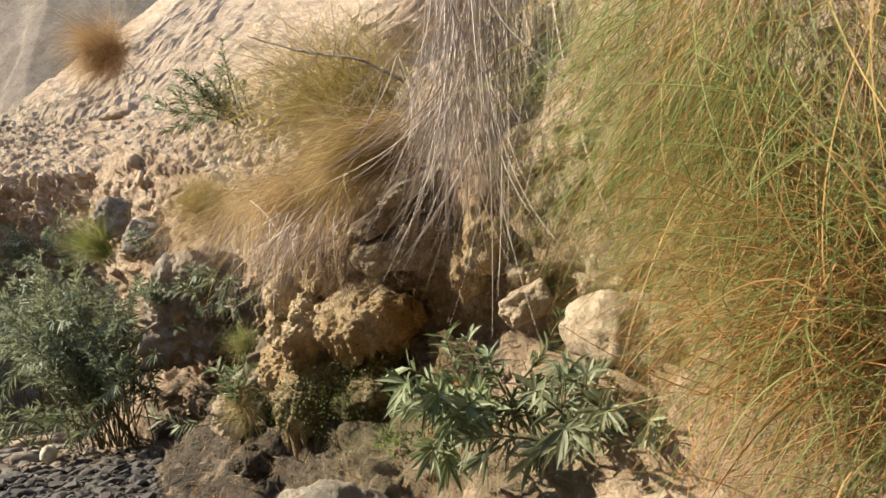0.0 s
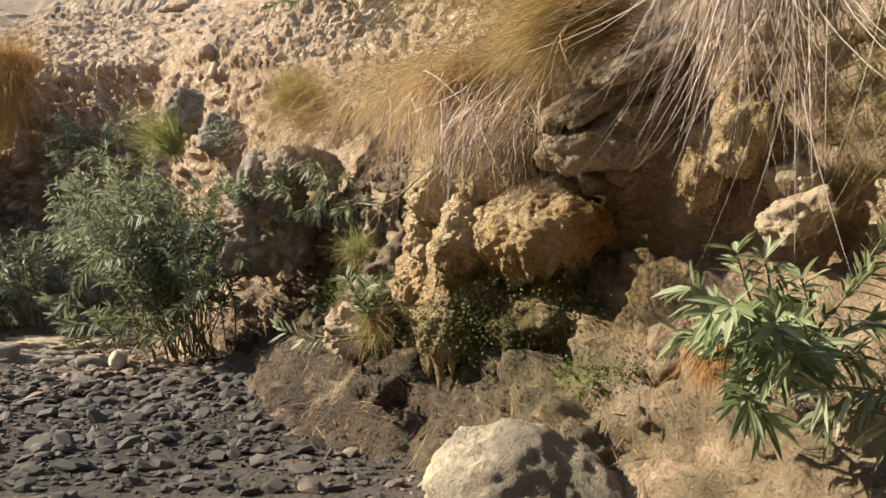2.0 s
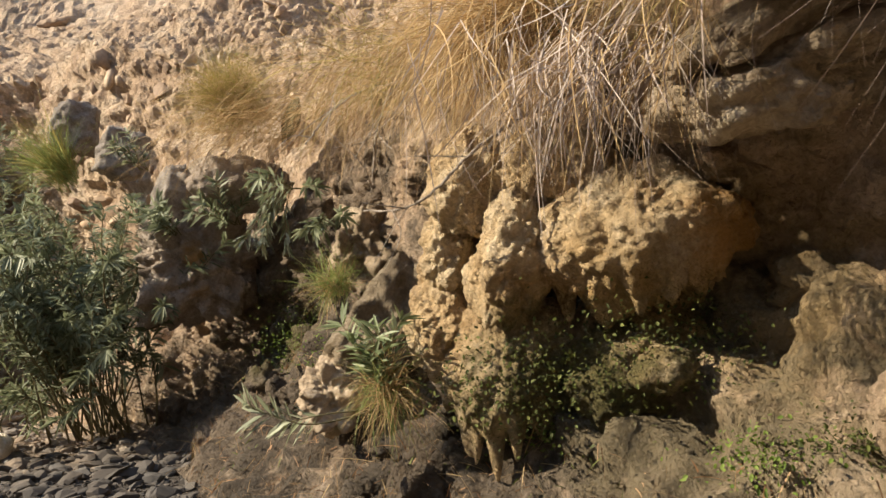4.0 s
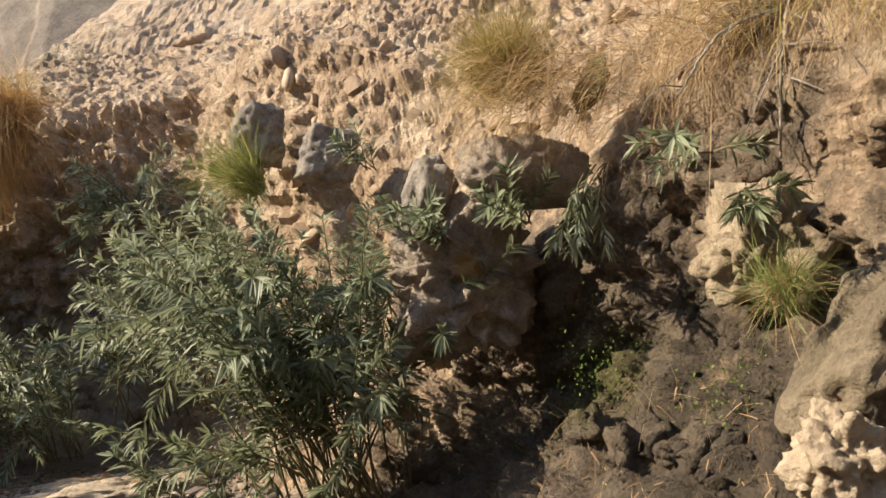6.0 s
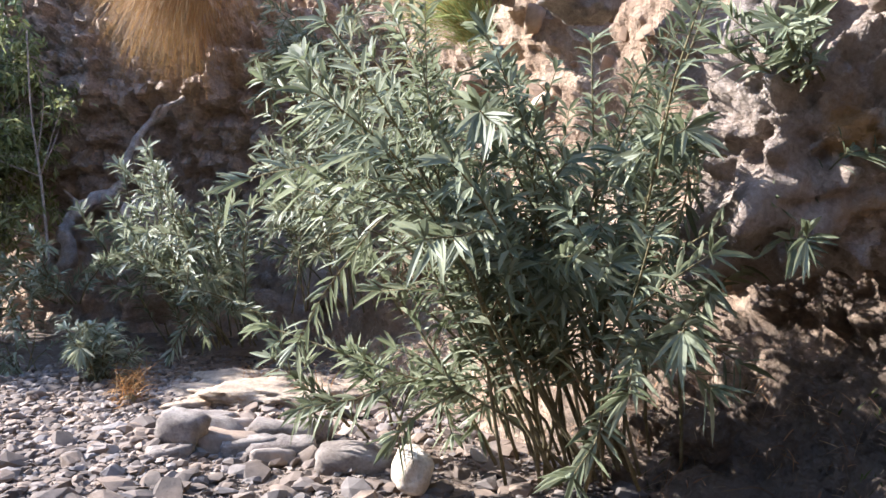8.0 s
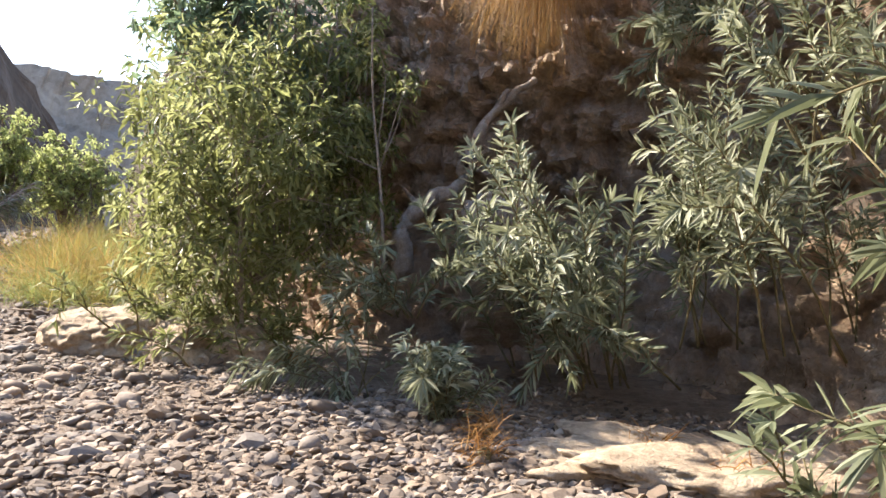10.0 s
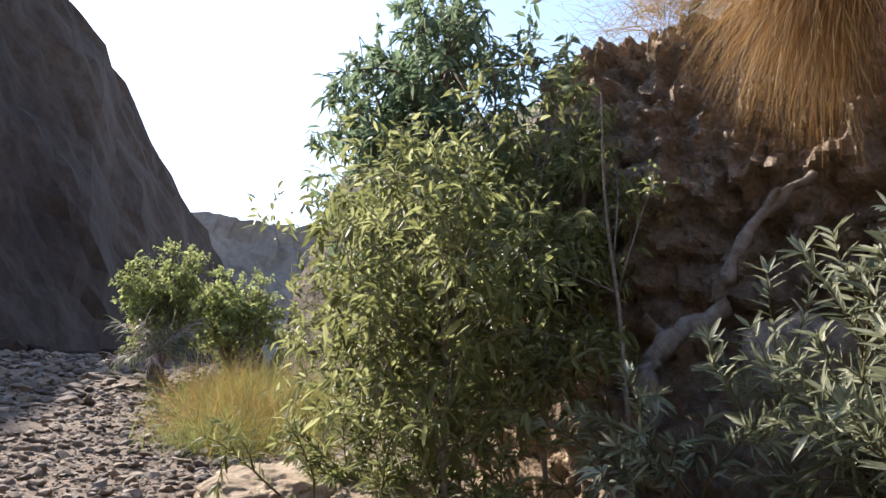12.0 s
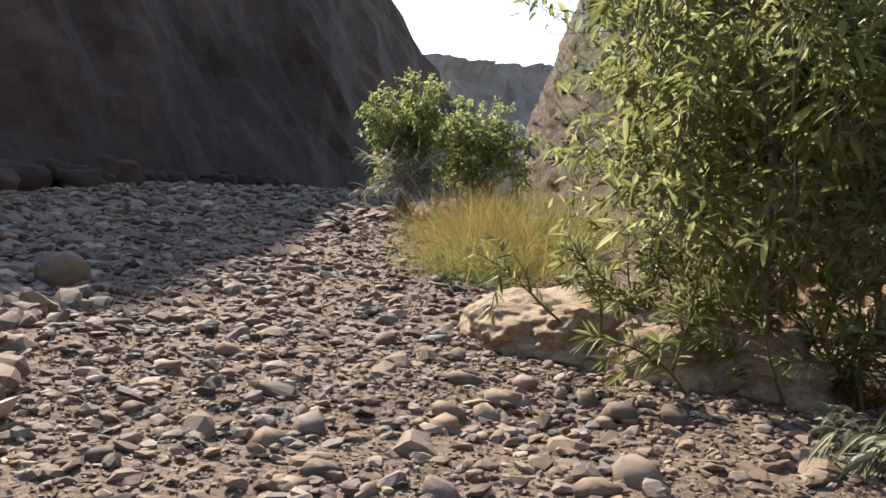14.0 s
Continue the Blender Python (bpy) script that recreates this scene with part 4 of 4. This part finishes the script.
def leafy_tree(name, at, trunk, limbs, label, seed, crown, leaf, count, material, second=None, bark=M_BARK, slim=0.3, thick=0.05, category="tree"):
    """A tree: tapered trunk, forking limbs and a crown of small leaves set on the twigs."""
    rng = np.random.default_rng(seed)
    ob = new(name)
    ob.location = at
    tagged(ob, label, category)
    path = curve_through(trunk, 14)
    v, f = tube(path, np.linspace(thick, thick * 0.35, 14), 8, 0.06, rng)
    child("trunk", mesh_of("trunk", v, f, bark, True), ob)
    clusters = []
    (cx, cy, cz), (rx, ry, rz) = crown
    for k in range(limbs):
        i = rng.integers(2, 13)
        u = unit(rng.normal(size=3)) * rng.uniform(0.55, 1.05)
        goal = np.array([cx + u[0] * rx, cy + u[1] * ry, cz + u[2] * rz])
        goal[2] = max(goal[2], 0.25)
        mid = (path[i] + goal) / 2 + rng.normal(size=3) * 0.2 + np.array([0, 0, 0.25])
        limb = curve_through([path[i], mid, goal], 10)
        pieces = [tube(limb, np.linspace(thick * 0.4, thick * 0.08, 10), 5)]
        for _ in range(7):
            j = rng.integers(4, 10)
            tip = limb[j] + unit(rng.normal(size=3) + np.array([0, 0, 0.2])) * rng.uniform(0.25, 0.65) * (rx + ry) / 3.2
            twig = curve_through([limb[j], (limb[j] + tip) / 2 + rng.normal(size=3) * 0.05, tip], 6)
            pieces.append(tube(twig, np.linspace(thick * 0.12, thick * 0.04, 6), 3))
            clusters.append((twig, k))
        v, f = joined(pieces)
        child("limb", mesh_of("limb", v, f, bark, True), ob)
    per = max(3, count // len(clusters))
    for part_name, mat_, pick in (("crown", material, 0), ("upper_crown", second, 1)):
        if mat_ is None:
            continue
        P, D, T = [], [], []
        for twig, k in clusters:
            if second is not None and (twig[-1, 2] > cz + 0.25 * rz) != bool(pick):
                continue
            s = rng.uniform(0.15, 1.05, per)
            p = np.stack([np.interp(s, np.linspace(0, 1, 6), twig[:, c]) for c in range(3)], 1) + rng.normal(size=(per, 3)) * 0.035
            P.append(p)
            t = unit(twig[-1] - twig[0] + 1e-6)
            d = unit(t * 0.6 + rng.normal(size=(per, 3)) * 0.8 + np.array([0, 0, -0.15]))
            D.append(d)
            T.append(unit(rng.normal(size=(per, 3)) * 0.6 + np.array([0, 0, 1.0])))
        if not P:
            continue
        P, D, T = np.vstack(P), np.vstack(D), np.vstack(T)
        size = leaf * rng.uniform(0.6, 1.2, len(P))
        v, f = leaf_blades(P, D, T, size, size * slim, 0.25)
        child(part_name, mesh_of(part_name, v, f, mat_), ob)
    return ob


leafy_tree("leafy_tree", (-11.6, 13.5, 0.15), [(0, 0, 0), (-0.1, 0, 0.9), (-0.3, 0.1, 1.9), (-0.4, 0.3, 3.3)], 85,
           "dense green broadleaf bush at the bank's edge", 41, ((-0.3, 0.1, 1.9), (1.8, 1.75, 2.0)), 0.14, 8500, M_TREE, None, thick=0.03, slim=0.27)
leafy_tree("leafy_tree", (-13.4, 14.5, 0.2), [(0, 0, 0), (0, 0, 1.8), (-0.1, 0, 3.6), (0.1, 0.1, 5.3)], 80,
           "tall blue-green tree rising behind the bush", 42, ((-0.1, 0.0, 3.9), (1.9, 1.6, 2.6)), 0.19, 11000, M_TREE_BLUE, None, thick=0.07)
leafy_tree("leafy_tree", (-11.4, 14.4, 0.2), [(0, 0, 0), (-0.1, 0, 1.2), (-0.1, 0.1, 2.6), (-0.2, 0.1, 4.0)], 50,
           "olive green broadleaf shrub against the cliff", 46, ((-0.2, 0, 2.6), (1.3, 0.9, 1.9)), 0.14, 6500, M_TREE, None, M_PALEBARK, thick=0.03, slim=0.27)
leafy_tree("leafy_tree", (-10.85, 12.75, 0.2), [(0, 0, 0), (-0.05, 0, 0.6), (0.05, -0.1, 1.3), (0, -0.2, 2.2)], 45,
           "olive green broadleaf bush leaning over the bank", 47, ((0, -0.2, 1.75), (1.25, 1.15, 1.35)), 0.14, 5000, M_TREE, None, M_PALEBARK, thick=0.025, slim=0.27)
leafy_tree("sapling", (-10.0, 13.9, 0.9), [(0, 0, 0), (-0.1, 0, 1.0), (-0.25, 0, 1.9), (-0.3, 0, 2.9)], 4,
           "thin pale-barked sapling with sparse leaves", 43, ((-0.3, 0, 2.4), (0.7, 0.5, 1.0)), 0.10, 300, M_TREE, None, M_PALEBARK, thick=0.022)
leafy_tree("leafy_tree", (-27.0, 15.96, ground_at(-27.0, 15.96)), [(0, 0, 0), (0, 0, 1.0), (0.15, 0, 2.1), (0.1, 0, 2.9)], 60,
           "light green spreading tree across the riverbed", 44, ((0, 0, 2.2), (1.35, 1.3, 1.25)), 0.12, 9000, M_FARLEAF, None, thick=0.1, slim=0.45)
leafy_tree("leafy_tree", (-26.9, 17.7, ground_at(-26.9, 17.7)), [(0, 0, 0), (0, 0, 0.8), (0.2, 0, 1.8), (0.1, 0, 2.6)], 60,
           "light green round tree beyond the gravel", 45, ((0.1, 0.1, 1.9), (1.7, 1.6, 1.35)), 0.12, 10000, M_FARLEAF, None, thick=0.1, slim=0.45)


def dead_wood(name, points, thick, label, seed, twigs=0, material=M_PALEBARK, reach=0.4, category="dead branch"):
    rng = np.random.default_rng(seed)
    path = curve_through(points, 40) + rng.normal(size=(40, 3)) * thick * 0.18
    v, f = tube(path, np.linspace(thick, thick * 0.4, 40) * (1 + 0.15 * np.sin(np.arange(40) * 1.3)), 9, 0.08, rng)
    ob = new(name, mesh_of(name, v, f, material, True))
    tagged(ob, label, category)
    for _ in range(twigs):
        i = rng.integers(8, 39)
        tip = path[i] + unit(path[-1] - path[0] + rng.normal(size=3) * 0.9 * np.linalg.norm(path[-1] - path[0])) * reach * rng.uniform(0.4, 1)
        mid = (path[i] + tip) / 2 + rng.normal(size=3) * 0.06
        v, f = tube(curve_through([path[i], mid, tip], 8), np.linspace(thick * 0.4, thick * 0.12, 8), 5)
        child("twig", mesh_of("twig", v, f, material, True), ob)
    return ob


dead_wood("dead_root", [(-10.00, 14.25, 0.90), (-10.05, 14.20, 1.40), (-9.95, 14.50, 1.75), (-9.82, 14.80, 1.90), (-9.75, 14.90, 2.30), (-9.60, 15.15, 2.75), (-9.20, 15.40, 3.15)], 0.11,
          "twisted grey dead root climbing the cliff", 61, 3, reach=0.35)
dead_wood("dead_branch", [(0.35, 9.15, 3.20), (0.25, 9.00, 2.95), (0.15, 8.90, 2.60), (0.10, 8.90, 2.20)], 0.018, "bare pale branch hanging from the ledge", 62, 9, reach=0.6)
dead_wood("dead_branch", [(0.30, 9.15, 3.10), (-0.10, 9.00, 2.95), (-0.40, 8.90, 2.60)], 0.014, "forked pale dead branch over the hollow", 63, 7, reach=0.5)
dead_wood("dead_branch", [(2.18, 5.38, 3.31), (1.88, 5.28, 3.46), (1.48, 5.28, 3.56), (1.08, 5.28, 3.71)], 0.012, "thin bare twig above the dry grass", 64, 6, reach=0.5)
dead_wood("dead_branch", [(1.38, 6.68, 2.41), (0.93, 6.48, 2.16), (0.58, 6.38, 1.86), (0.30, 6.60, 1.85)], 0.01, "thin bare twigs in front of the travertine", 65, 9, reach=0.45)
dead_wood("reed_stalk", [(3.48, 4.28, 1.16), (2.78, 4.38, 1.26)], 0.012, "pale dry cane lying across the oleander", 66)


def palm(at, seed):
    rng = np.random.default_rng(seed)
    ob = new("palm")
    ob.location = at
    tagged(ob, "low fan palm with drooping grey fronds", "palm")
    v, f = tube(curve_through([(0, 0, 0), (0, 0, 0.5), (0.1, 0, 0.95)], 8), np.linspace(0.15, 0.12, 8), 8, 0.1, rng)
    child("trunk", mesh_of("trunk", v, f, M_BARK, True), ob)
    for k in range(22):
        a = rng.uniform(0, 2 * math.pi)
        n = 34
        w = unit(np.array([math.cos(a), math.sin(a), rng.uniform(-0.3, 1.0)]))
        s = np.array([0.1, 0, 0.95]) + np.outer(np.linspace(0.1, 1.15, n), w)
        d = unit(w + 0.6 * rng.normal(size=(n, 3)))
        v, f = ribbons(s, d, rng.uniform(0.3, 0.55, n), np.full(n, 0.028), np.full(n, 1.0), 4)
        child("frond", mesh_of("frond", v, f, M_OLEANDER if k % 3 else M_PURPLE), ob)
    return ob


palm((-25.6, 15.3, ground_at(-25.6, 15.3)), 71)


# ---------------------------------------------------------------- herbs and clutter
def herb(at, size, count, seed, label, material=M_HERB):
    """A low clump of small soft leaves."""
    rng = np.random.default_rng(seed)
    p = rng.normal(size=(count, 3)) * np.array(size)
    d = unit(rng.normal(size=(count, 3)) + np.array([-0.4, -0.5, 0.5]))
    n = unit(rng.normal(size=(count, 3)) * 0.5 + np.array([0, 0, 1.0]))
    s = rng.uniform(0.012, 0.03, count)
    v, f = leaf_blades(p, d, n, s, s * 0.6, 0.2)
    ob = new("herb", mesh_of("herb", v, f, material))
    ob.location = at
    return tagged(ob, label, "herb", kind="stuff")


for k, (x, y, z, sx, sz, n) in enumerate([(1.95, 5.95, 0.75, 0.12, 0.06, 260), (2.25, 5.85, 0.8, 0.12, 0.06, 260), (0.95, 6.5, 0.72, 0.08, 0.05, 140), (1.0, 6.58, 1.0, 0.2, 0.14, 700),
                                          (1.7, 6.44, 1.1, 0.25, 0.14, 800), (-1.25, 9.95, 1.2, 0.14, 0.18, 420), (-1.0, 9.75, 0.95, 0.22, 0.18, 420), (-1.5, 10.1, 1.0, 0.12, 0.2, 220), (-0.5, 8.7, 0.95, 0.16, 0.1, 160)]):
    place, _ = cliff_hit((x - 1.2, y - 1.2, z), (0.7, 0.7, 0))
    if k not in (3, 4) and place is not None:
        x, y, z = place
    herb((x, y, z), (sx, sx * 0.6, sz), n * 2, 300 + k, "bright green herb clump on wet rock" if k % 2 == 0 else "dark green fern and moss clump on wet rock", M_HERB if k % 2 == 0 and k != 4 else M_MOSSLEAF)

rng_c = np.random.default_rng(77)
for k in range(16):
    x, y = -5.3 + rng_c.normal() * 0.5, 11.25 + rng_c.normal() * 0.3
    s = rng_c.uniform(0.09, 0.2)
    boulder("river_stone", (x, y, ground_at(x, y) + s * 0.25), (s * 1.3, s * 0.8, s * 0.5), M_GREYROCK if k % 3 else M_STONE, "dark flat river stone piled below the silt ledge", 400 + k,
            (rng_c.normal() * 8, rng_c.normal() * 8, rng_c.uniform(0, 90)), 0.16, 0.03, 3, 0.8, category="stone")
boulder("river_stone", (-3.95, 10.75, 0.06), (0.11, 0.2, 0.12), M_PALE, "white river stone beside the oleander", 420, (0, 20, 30), 0.1, 0.02, 4, 0.3, category="stone")
boulder("river_stone", (-5.7, 10.95, 0.1), (0.16, 0.12, 0.11), M_GREYROCK, "angular pale blue-grey stone on the gravel", 421, (0, 10, 10), 0.08, 0.02, 3, 0.7, category="stone")
boulder("silt_ledge", (-6.1, 12.75, -0.08), (1.1, 0.6, 0.17), M_BANK, "pale silt ledge with dry tufts", 422, (0, 0, 30), 0.3, 0.12, 5, 0.3, category="bank")


# ---------------------------------------------------------------- loose stones
def stone_mesh(seed, flat):
    rng = np.random.default_rng(seed)
    bm = bmesh.new()
    for p in unit(rng.normal(size=(24, 3))) * rng.uniform(0.74, 1.0, (24, 1)) * np.array([0.62, 0.46, 0.36 * flat]):
        bm.verts.new(p)
    made = bmesh.ops.convex_hull(bm, input=bm.verts[:])
    loose = [v for v in bm.verts if not v.link_faces]
    bmesh.ops.delete(bm, geom=loose, context="VERTS")
    me = bpy.data.meshes.new("stone")
    bm.to_mesh(me)
    bm.free()
    me.polygons.foreach_set("use_smooth", [seed % 2 == 0] * len(me.polygons))
    return me


STONES = [stone_mesh(200 + k, f) for k, f in enumerate([0.5, 0.7, 0.9, 0.6, 0.8, 0.45, 0.75, 1.0, 0.55, 0.65])]
for me in STONES:
    me.materials.append(M_STONE)


def scatter_stones():
    rng = np.random.default_rng(5)
    foot = np.array(FOOT)[:, :2]

    def free(x, y):
        if x > -26 and y > np.interp(-x, -foot[:, 0], foot[:, 1]) - 0.25:
            return False
        return True

    near = []
    while len(near) < 290:
        x, y = rng.uniform(-13.5, -7.6), rng.uniform(8.6, 12.6)
        if free(x, y):
            near.append((x, y, 0.05 + 0.13 * rng.random() ** 2.0))
    for x, y, s in near:
        ob = child("stone", STONES[rng.integers(10)], GROUND)
        ob.matrix_world = pose(x, y, ground_at(x, y) + s * 0.12, rng.normal() * 14, rng.normal() * 14, rng.uniform(0, 360)) @ Matrix.Diagonal((s, s, s, 1)) @ Matrix.Diagonal((1.5, 1.5, 1.5, 1))
    shapes = []
    for me in STONES:
        v = np.array([tuple(q.co) for q in me.vertices])
        shapes.append((v, [tuple(p.vertices) for p in me.polygons]))
    pieces = []
    for zone, count, small, big, power in (((-14, -5.5, 6.8, 13), 11000, 0.012, 0.085, 2.4), ((-9.2, -5.2, 9, 12.8), 5000, 0.012, 0.08, 2.2), ((-14.5, -9.5, 6.6, 8.4), 420, 0.09, 0.22, 1.6), ((-26, -13, 5, 15), 6000, 0.03, 0.15, 2.4),
                                           ((-48, -22, 4, 22), 3000, 0.1, 0.32, 2.0), ((-24, -13, 4.5, 8.8), 700, 0.08, 0.25, 1.8),
                                           ((-6.5, -1.2, 6.2, 12.6), 2600, 0.03, 0.16, 2.0), ((-2, 1.2, 4.5, 8.5), 600, 0.03, 0.12, 2.0)):
        for _ in range(count):
            x, y = rng.uniform(zone[0], zone[1]), rng.uniform(zone[2], zone[3])
            if not free(x, y):
                continue
            s = (small + (big - small) * rng.random() ** power) * 1.5
            v, f = shapes[rng.integers(10)]
            m = np.array(pose(0, 0, 0, rng.normal() * 15, rng.normal() * 15, rng.uniform(0, 360)).to_3x3())
            pieces.append((v * s @ m.T + np.array([x, y, ground_at(x, y) + s * 0.1]), f))
    chips = []
    for k in range(6):
        bm = bmesh.new()
        for p in unit(rng.normal(size=(9, 3))) * np.array([0.6, 0.48, 0.3]):
            bm.verts.new(p)
        bmesh.ops.convex_hull(bm, input=bm.verts[:])
        bm.verts.index_update()
        chips.append((np.array([tuple(q.co) for q in bm.verts]), [tuple(q.index for q in fc.verts) for fc in bm.faces]))
        bm.free()
    for zone, count, small, big in (((-12.5, -6.5, 8.4, 12.6), 13000, 0.009, 0.03), ((-19, -11, 6, 13.5), 6000, 0.015, 0.05),
                                    ((-7.5, -2.5, 8.5, 12.2), 5000, 0.014, 0.05), ((-3.5, 1, 5.5, 10), 3500, 0.014, 0.05), ((-9, -4, 11.8, 14.2), 3500, 0.014, 0.06)):
        for _ in range(count):
            x, y = rng.uniform(zone[0], zone[1]), rng.uniform(zone[2], zone[3])
            if not free(x, y):
                continue
            s = (small + (big - small) * rng.random() ** 1.6) * 1.5
            v, f = chips[rng.integers(6)]
            a = rng.uniform(0, 6.28)
            c, d = math.cos(a) * s, math.sin(a) * s
            pieces.append((v @ np.array([[c, d, 0], [-d, c, 0], [0, 0, s]]) + np.array([x, y, ground_at(x, y) + s * 0.12]), f))
    v, f = joined(pieces)
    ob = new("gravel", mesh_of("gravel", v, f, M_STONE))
    tagged(ob, "loose grey-brown river stones and pebbles", "gravel", kind="stuff")


scatter_stones()


def stones_in_slope():
    """Cobbles and blocks that stand out of the conglomerate."""
    rng = np.random.default_rng(9)
    shapes = [me.copy() for me in STONES]
    for me in shapes:
        me.materials.clear()
        me.materials.append(M_SLOPESTONE)
    foot = np.array(FOOT)
    made = 0
    for _ in range(2500):
        u = rng.uniform(4.6, 8.3)
        i = int(u)
        x, y, z = foot[i] + (foot[i + 1] - foot[i]) * (u - i)
        z = rng.uniform(2.4, 6.6) + (0.6 if u < 6.6 else 0)
        place, nrm = cliff_hit((x - 3.0, y - 3.0, z), (0.7, 0.7, 0.02 * rng.normal()))
        if place is None or nrm.z < -0.1:
            continue
        s = 0.07 + 0.24 * rng.random() ** 2.4
        ob = child("stone", shapes[rng.integers(10)], CLIFF)
        ob.matrix_world = Matrix.Translation(place - nrm * s * 0.1) @ Euler(tuple(rng.uniform(0, 6.28, 3))).to_matrix().to_4x4() @ Matrix.Diagonal((s * 1.4, s * 1.4, s * 1.4, 1))
        made += 1
        if made == 285:
            break


stones_in_slope()


def rocks_at_foot():
    """Rough blocks that break the surface of the cliff's damp foot."""
    rng = np.random.default_rng(19)
    shapes = []
    for k in range(10):
        bm = bmesh.new()
        bmesh.ops.create_icosphere(bm, subdivisions=3, radius=0.5)
        for v in bm.verts:
            q = v.co.copy()
            m = max(abs(q.x), abs(q.y), abs(q.z))
            q = q.lerp(q / m * 0.5, 0.45)
            q *= 1 + 0.55 * noise.fractal(q * 3.4 + Vector((k * 5.1, 0, 0)), 0.6, 2.0, 5)
            v.co = Vector((q.x, q.y * 0.8, q.z * (0.5 + 0.05 * k)))
        me = bpy.data.meshes.new("rock")
        bm.to_mesh(me)
        bm.free()
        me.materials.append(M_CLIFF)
        me.polygons.foreach_set("use_smooth", [True] * len(me.polygons))
        shapes.append(me)
    foot = np.array(FOOT)
    made = 0
    for _ in range(2500):
        u = rng.uniform(1.6, 10.4) if made % 2 else rng.uniform(3.2, 6.8)
        i = int(u)
        x, y, z = foot[i] + (foot[i + 1] - foot[i]) * (u - i)
        z = z + 0.05 + 2.0 * rng.random() ** 1.3
        place, nrm = cliff_hit((x - 3.0, y - 3.0, z), (0.7, 0.7, 0.02 * rng.normal()))
        if place is None:
            continue
        s = 0.06 + 0.24 * rng.random() ** 2.0
        ob = child("rock", shapes[rng.integers(10)], CLIFF)
        ob.matrix_world = Matrix.Translation(place - nrm * s * 0.3) @ Euler((rng.normal() * 0.5, rng.normal() * 0.5, rng.uniform(0, 6.28))).to_matrix().to_4x4() @ Matrix.Diagonal((s * 1.3, s * 1.3, s * 1.3, 1))
        made += 1
        if made == 290:
            break


rocks_at_foot()


def litter_on_foot():
    """Short dry stems and leaves caught on the cliff's foot."""
    rng = np.random.default_rng(23)
    np.random.seed(23)
    foot = np.array(FOOT)
    for name, mat_, count, long_, wide, label in (("litter", M_LITTER, 5200, 0.14, 0.007, "brown dry leaves and stems caught on the rock"),
                                                  ("litter", M_TAN, 2600, 0.26, 0.004, "tan straw strewn over the damp rock"),
                                                  ("sprouts", M_MOSSLEAF, 4200, 0.07, 0.009, "small green sprouts on the damp rock")):
        S, D = [], []
        for _ in range(count):
            u = rng.uniform(2.0, 9.6)
            i = int(u)
            x, y, z = foot[i] + (foot[i + 1] - foot[i]) * (u - i)
            z = z + 1.9 * rng.random() ** 1.5
            if name == "sprouts" and noise.noise(Vector((x, y, z)) * 1.7) < 0.1:
                continue
            place, nrm = cliff_hit((x - 3.0, y - 3.0, z), (0.7, 0.7, -0.3))
            if place is None:
                continue
            d = rng.normal(size=3)
            n = np.array(nrm)
            d = unit(d - n * d.dot(n) * 0.9 + n * 0.25)
            S.append(np.array(place) + n * 0.01)
            D.append(d)
        m = len(S)
        v, f = ribbons(np.array(S), np.array(D), long_ * rng.uniform(0.4, 1.2, m), wide * rng.uniform(0.6, 1.4, m), rng.uniform(0.2, 0.9, m), 4)
        tagged(new(name, mesh_of(name, v, f, mat_)), label, "litter" if name == "litter" else "sprouts", kind="stuff")


litter_on_foot()
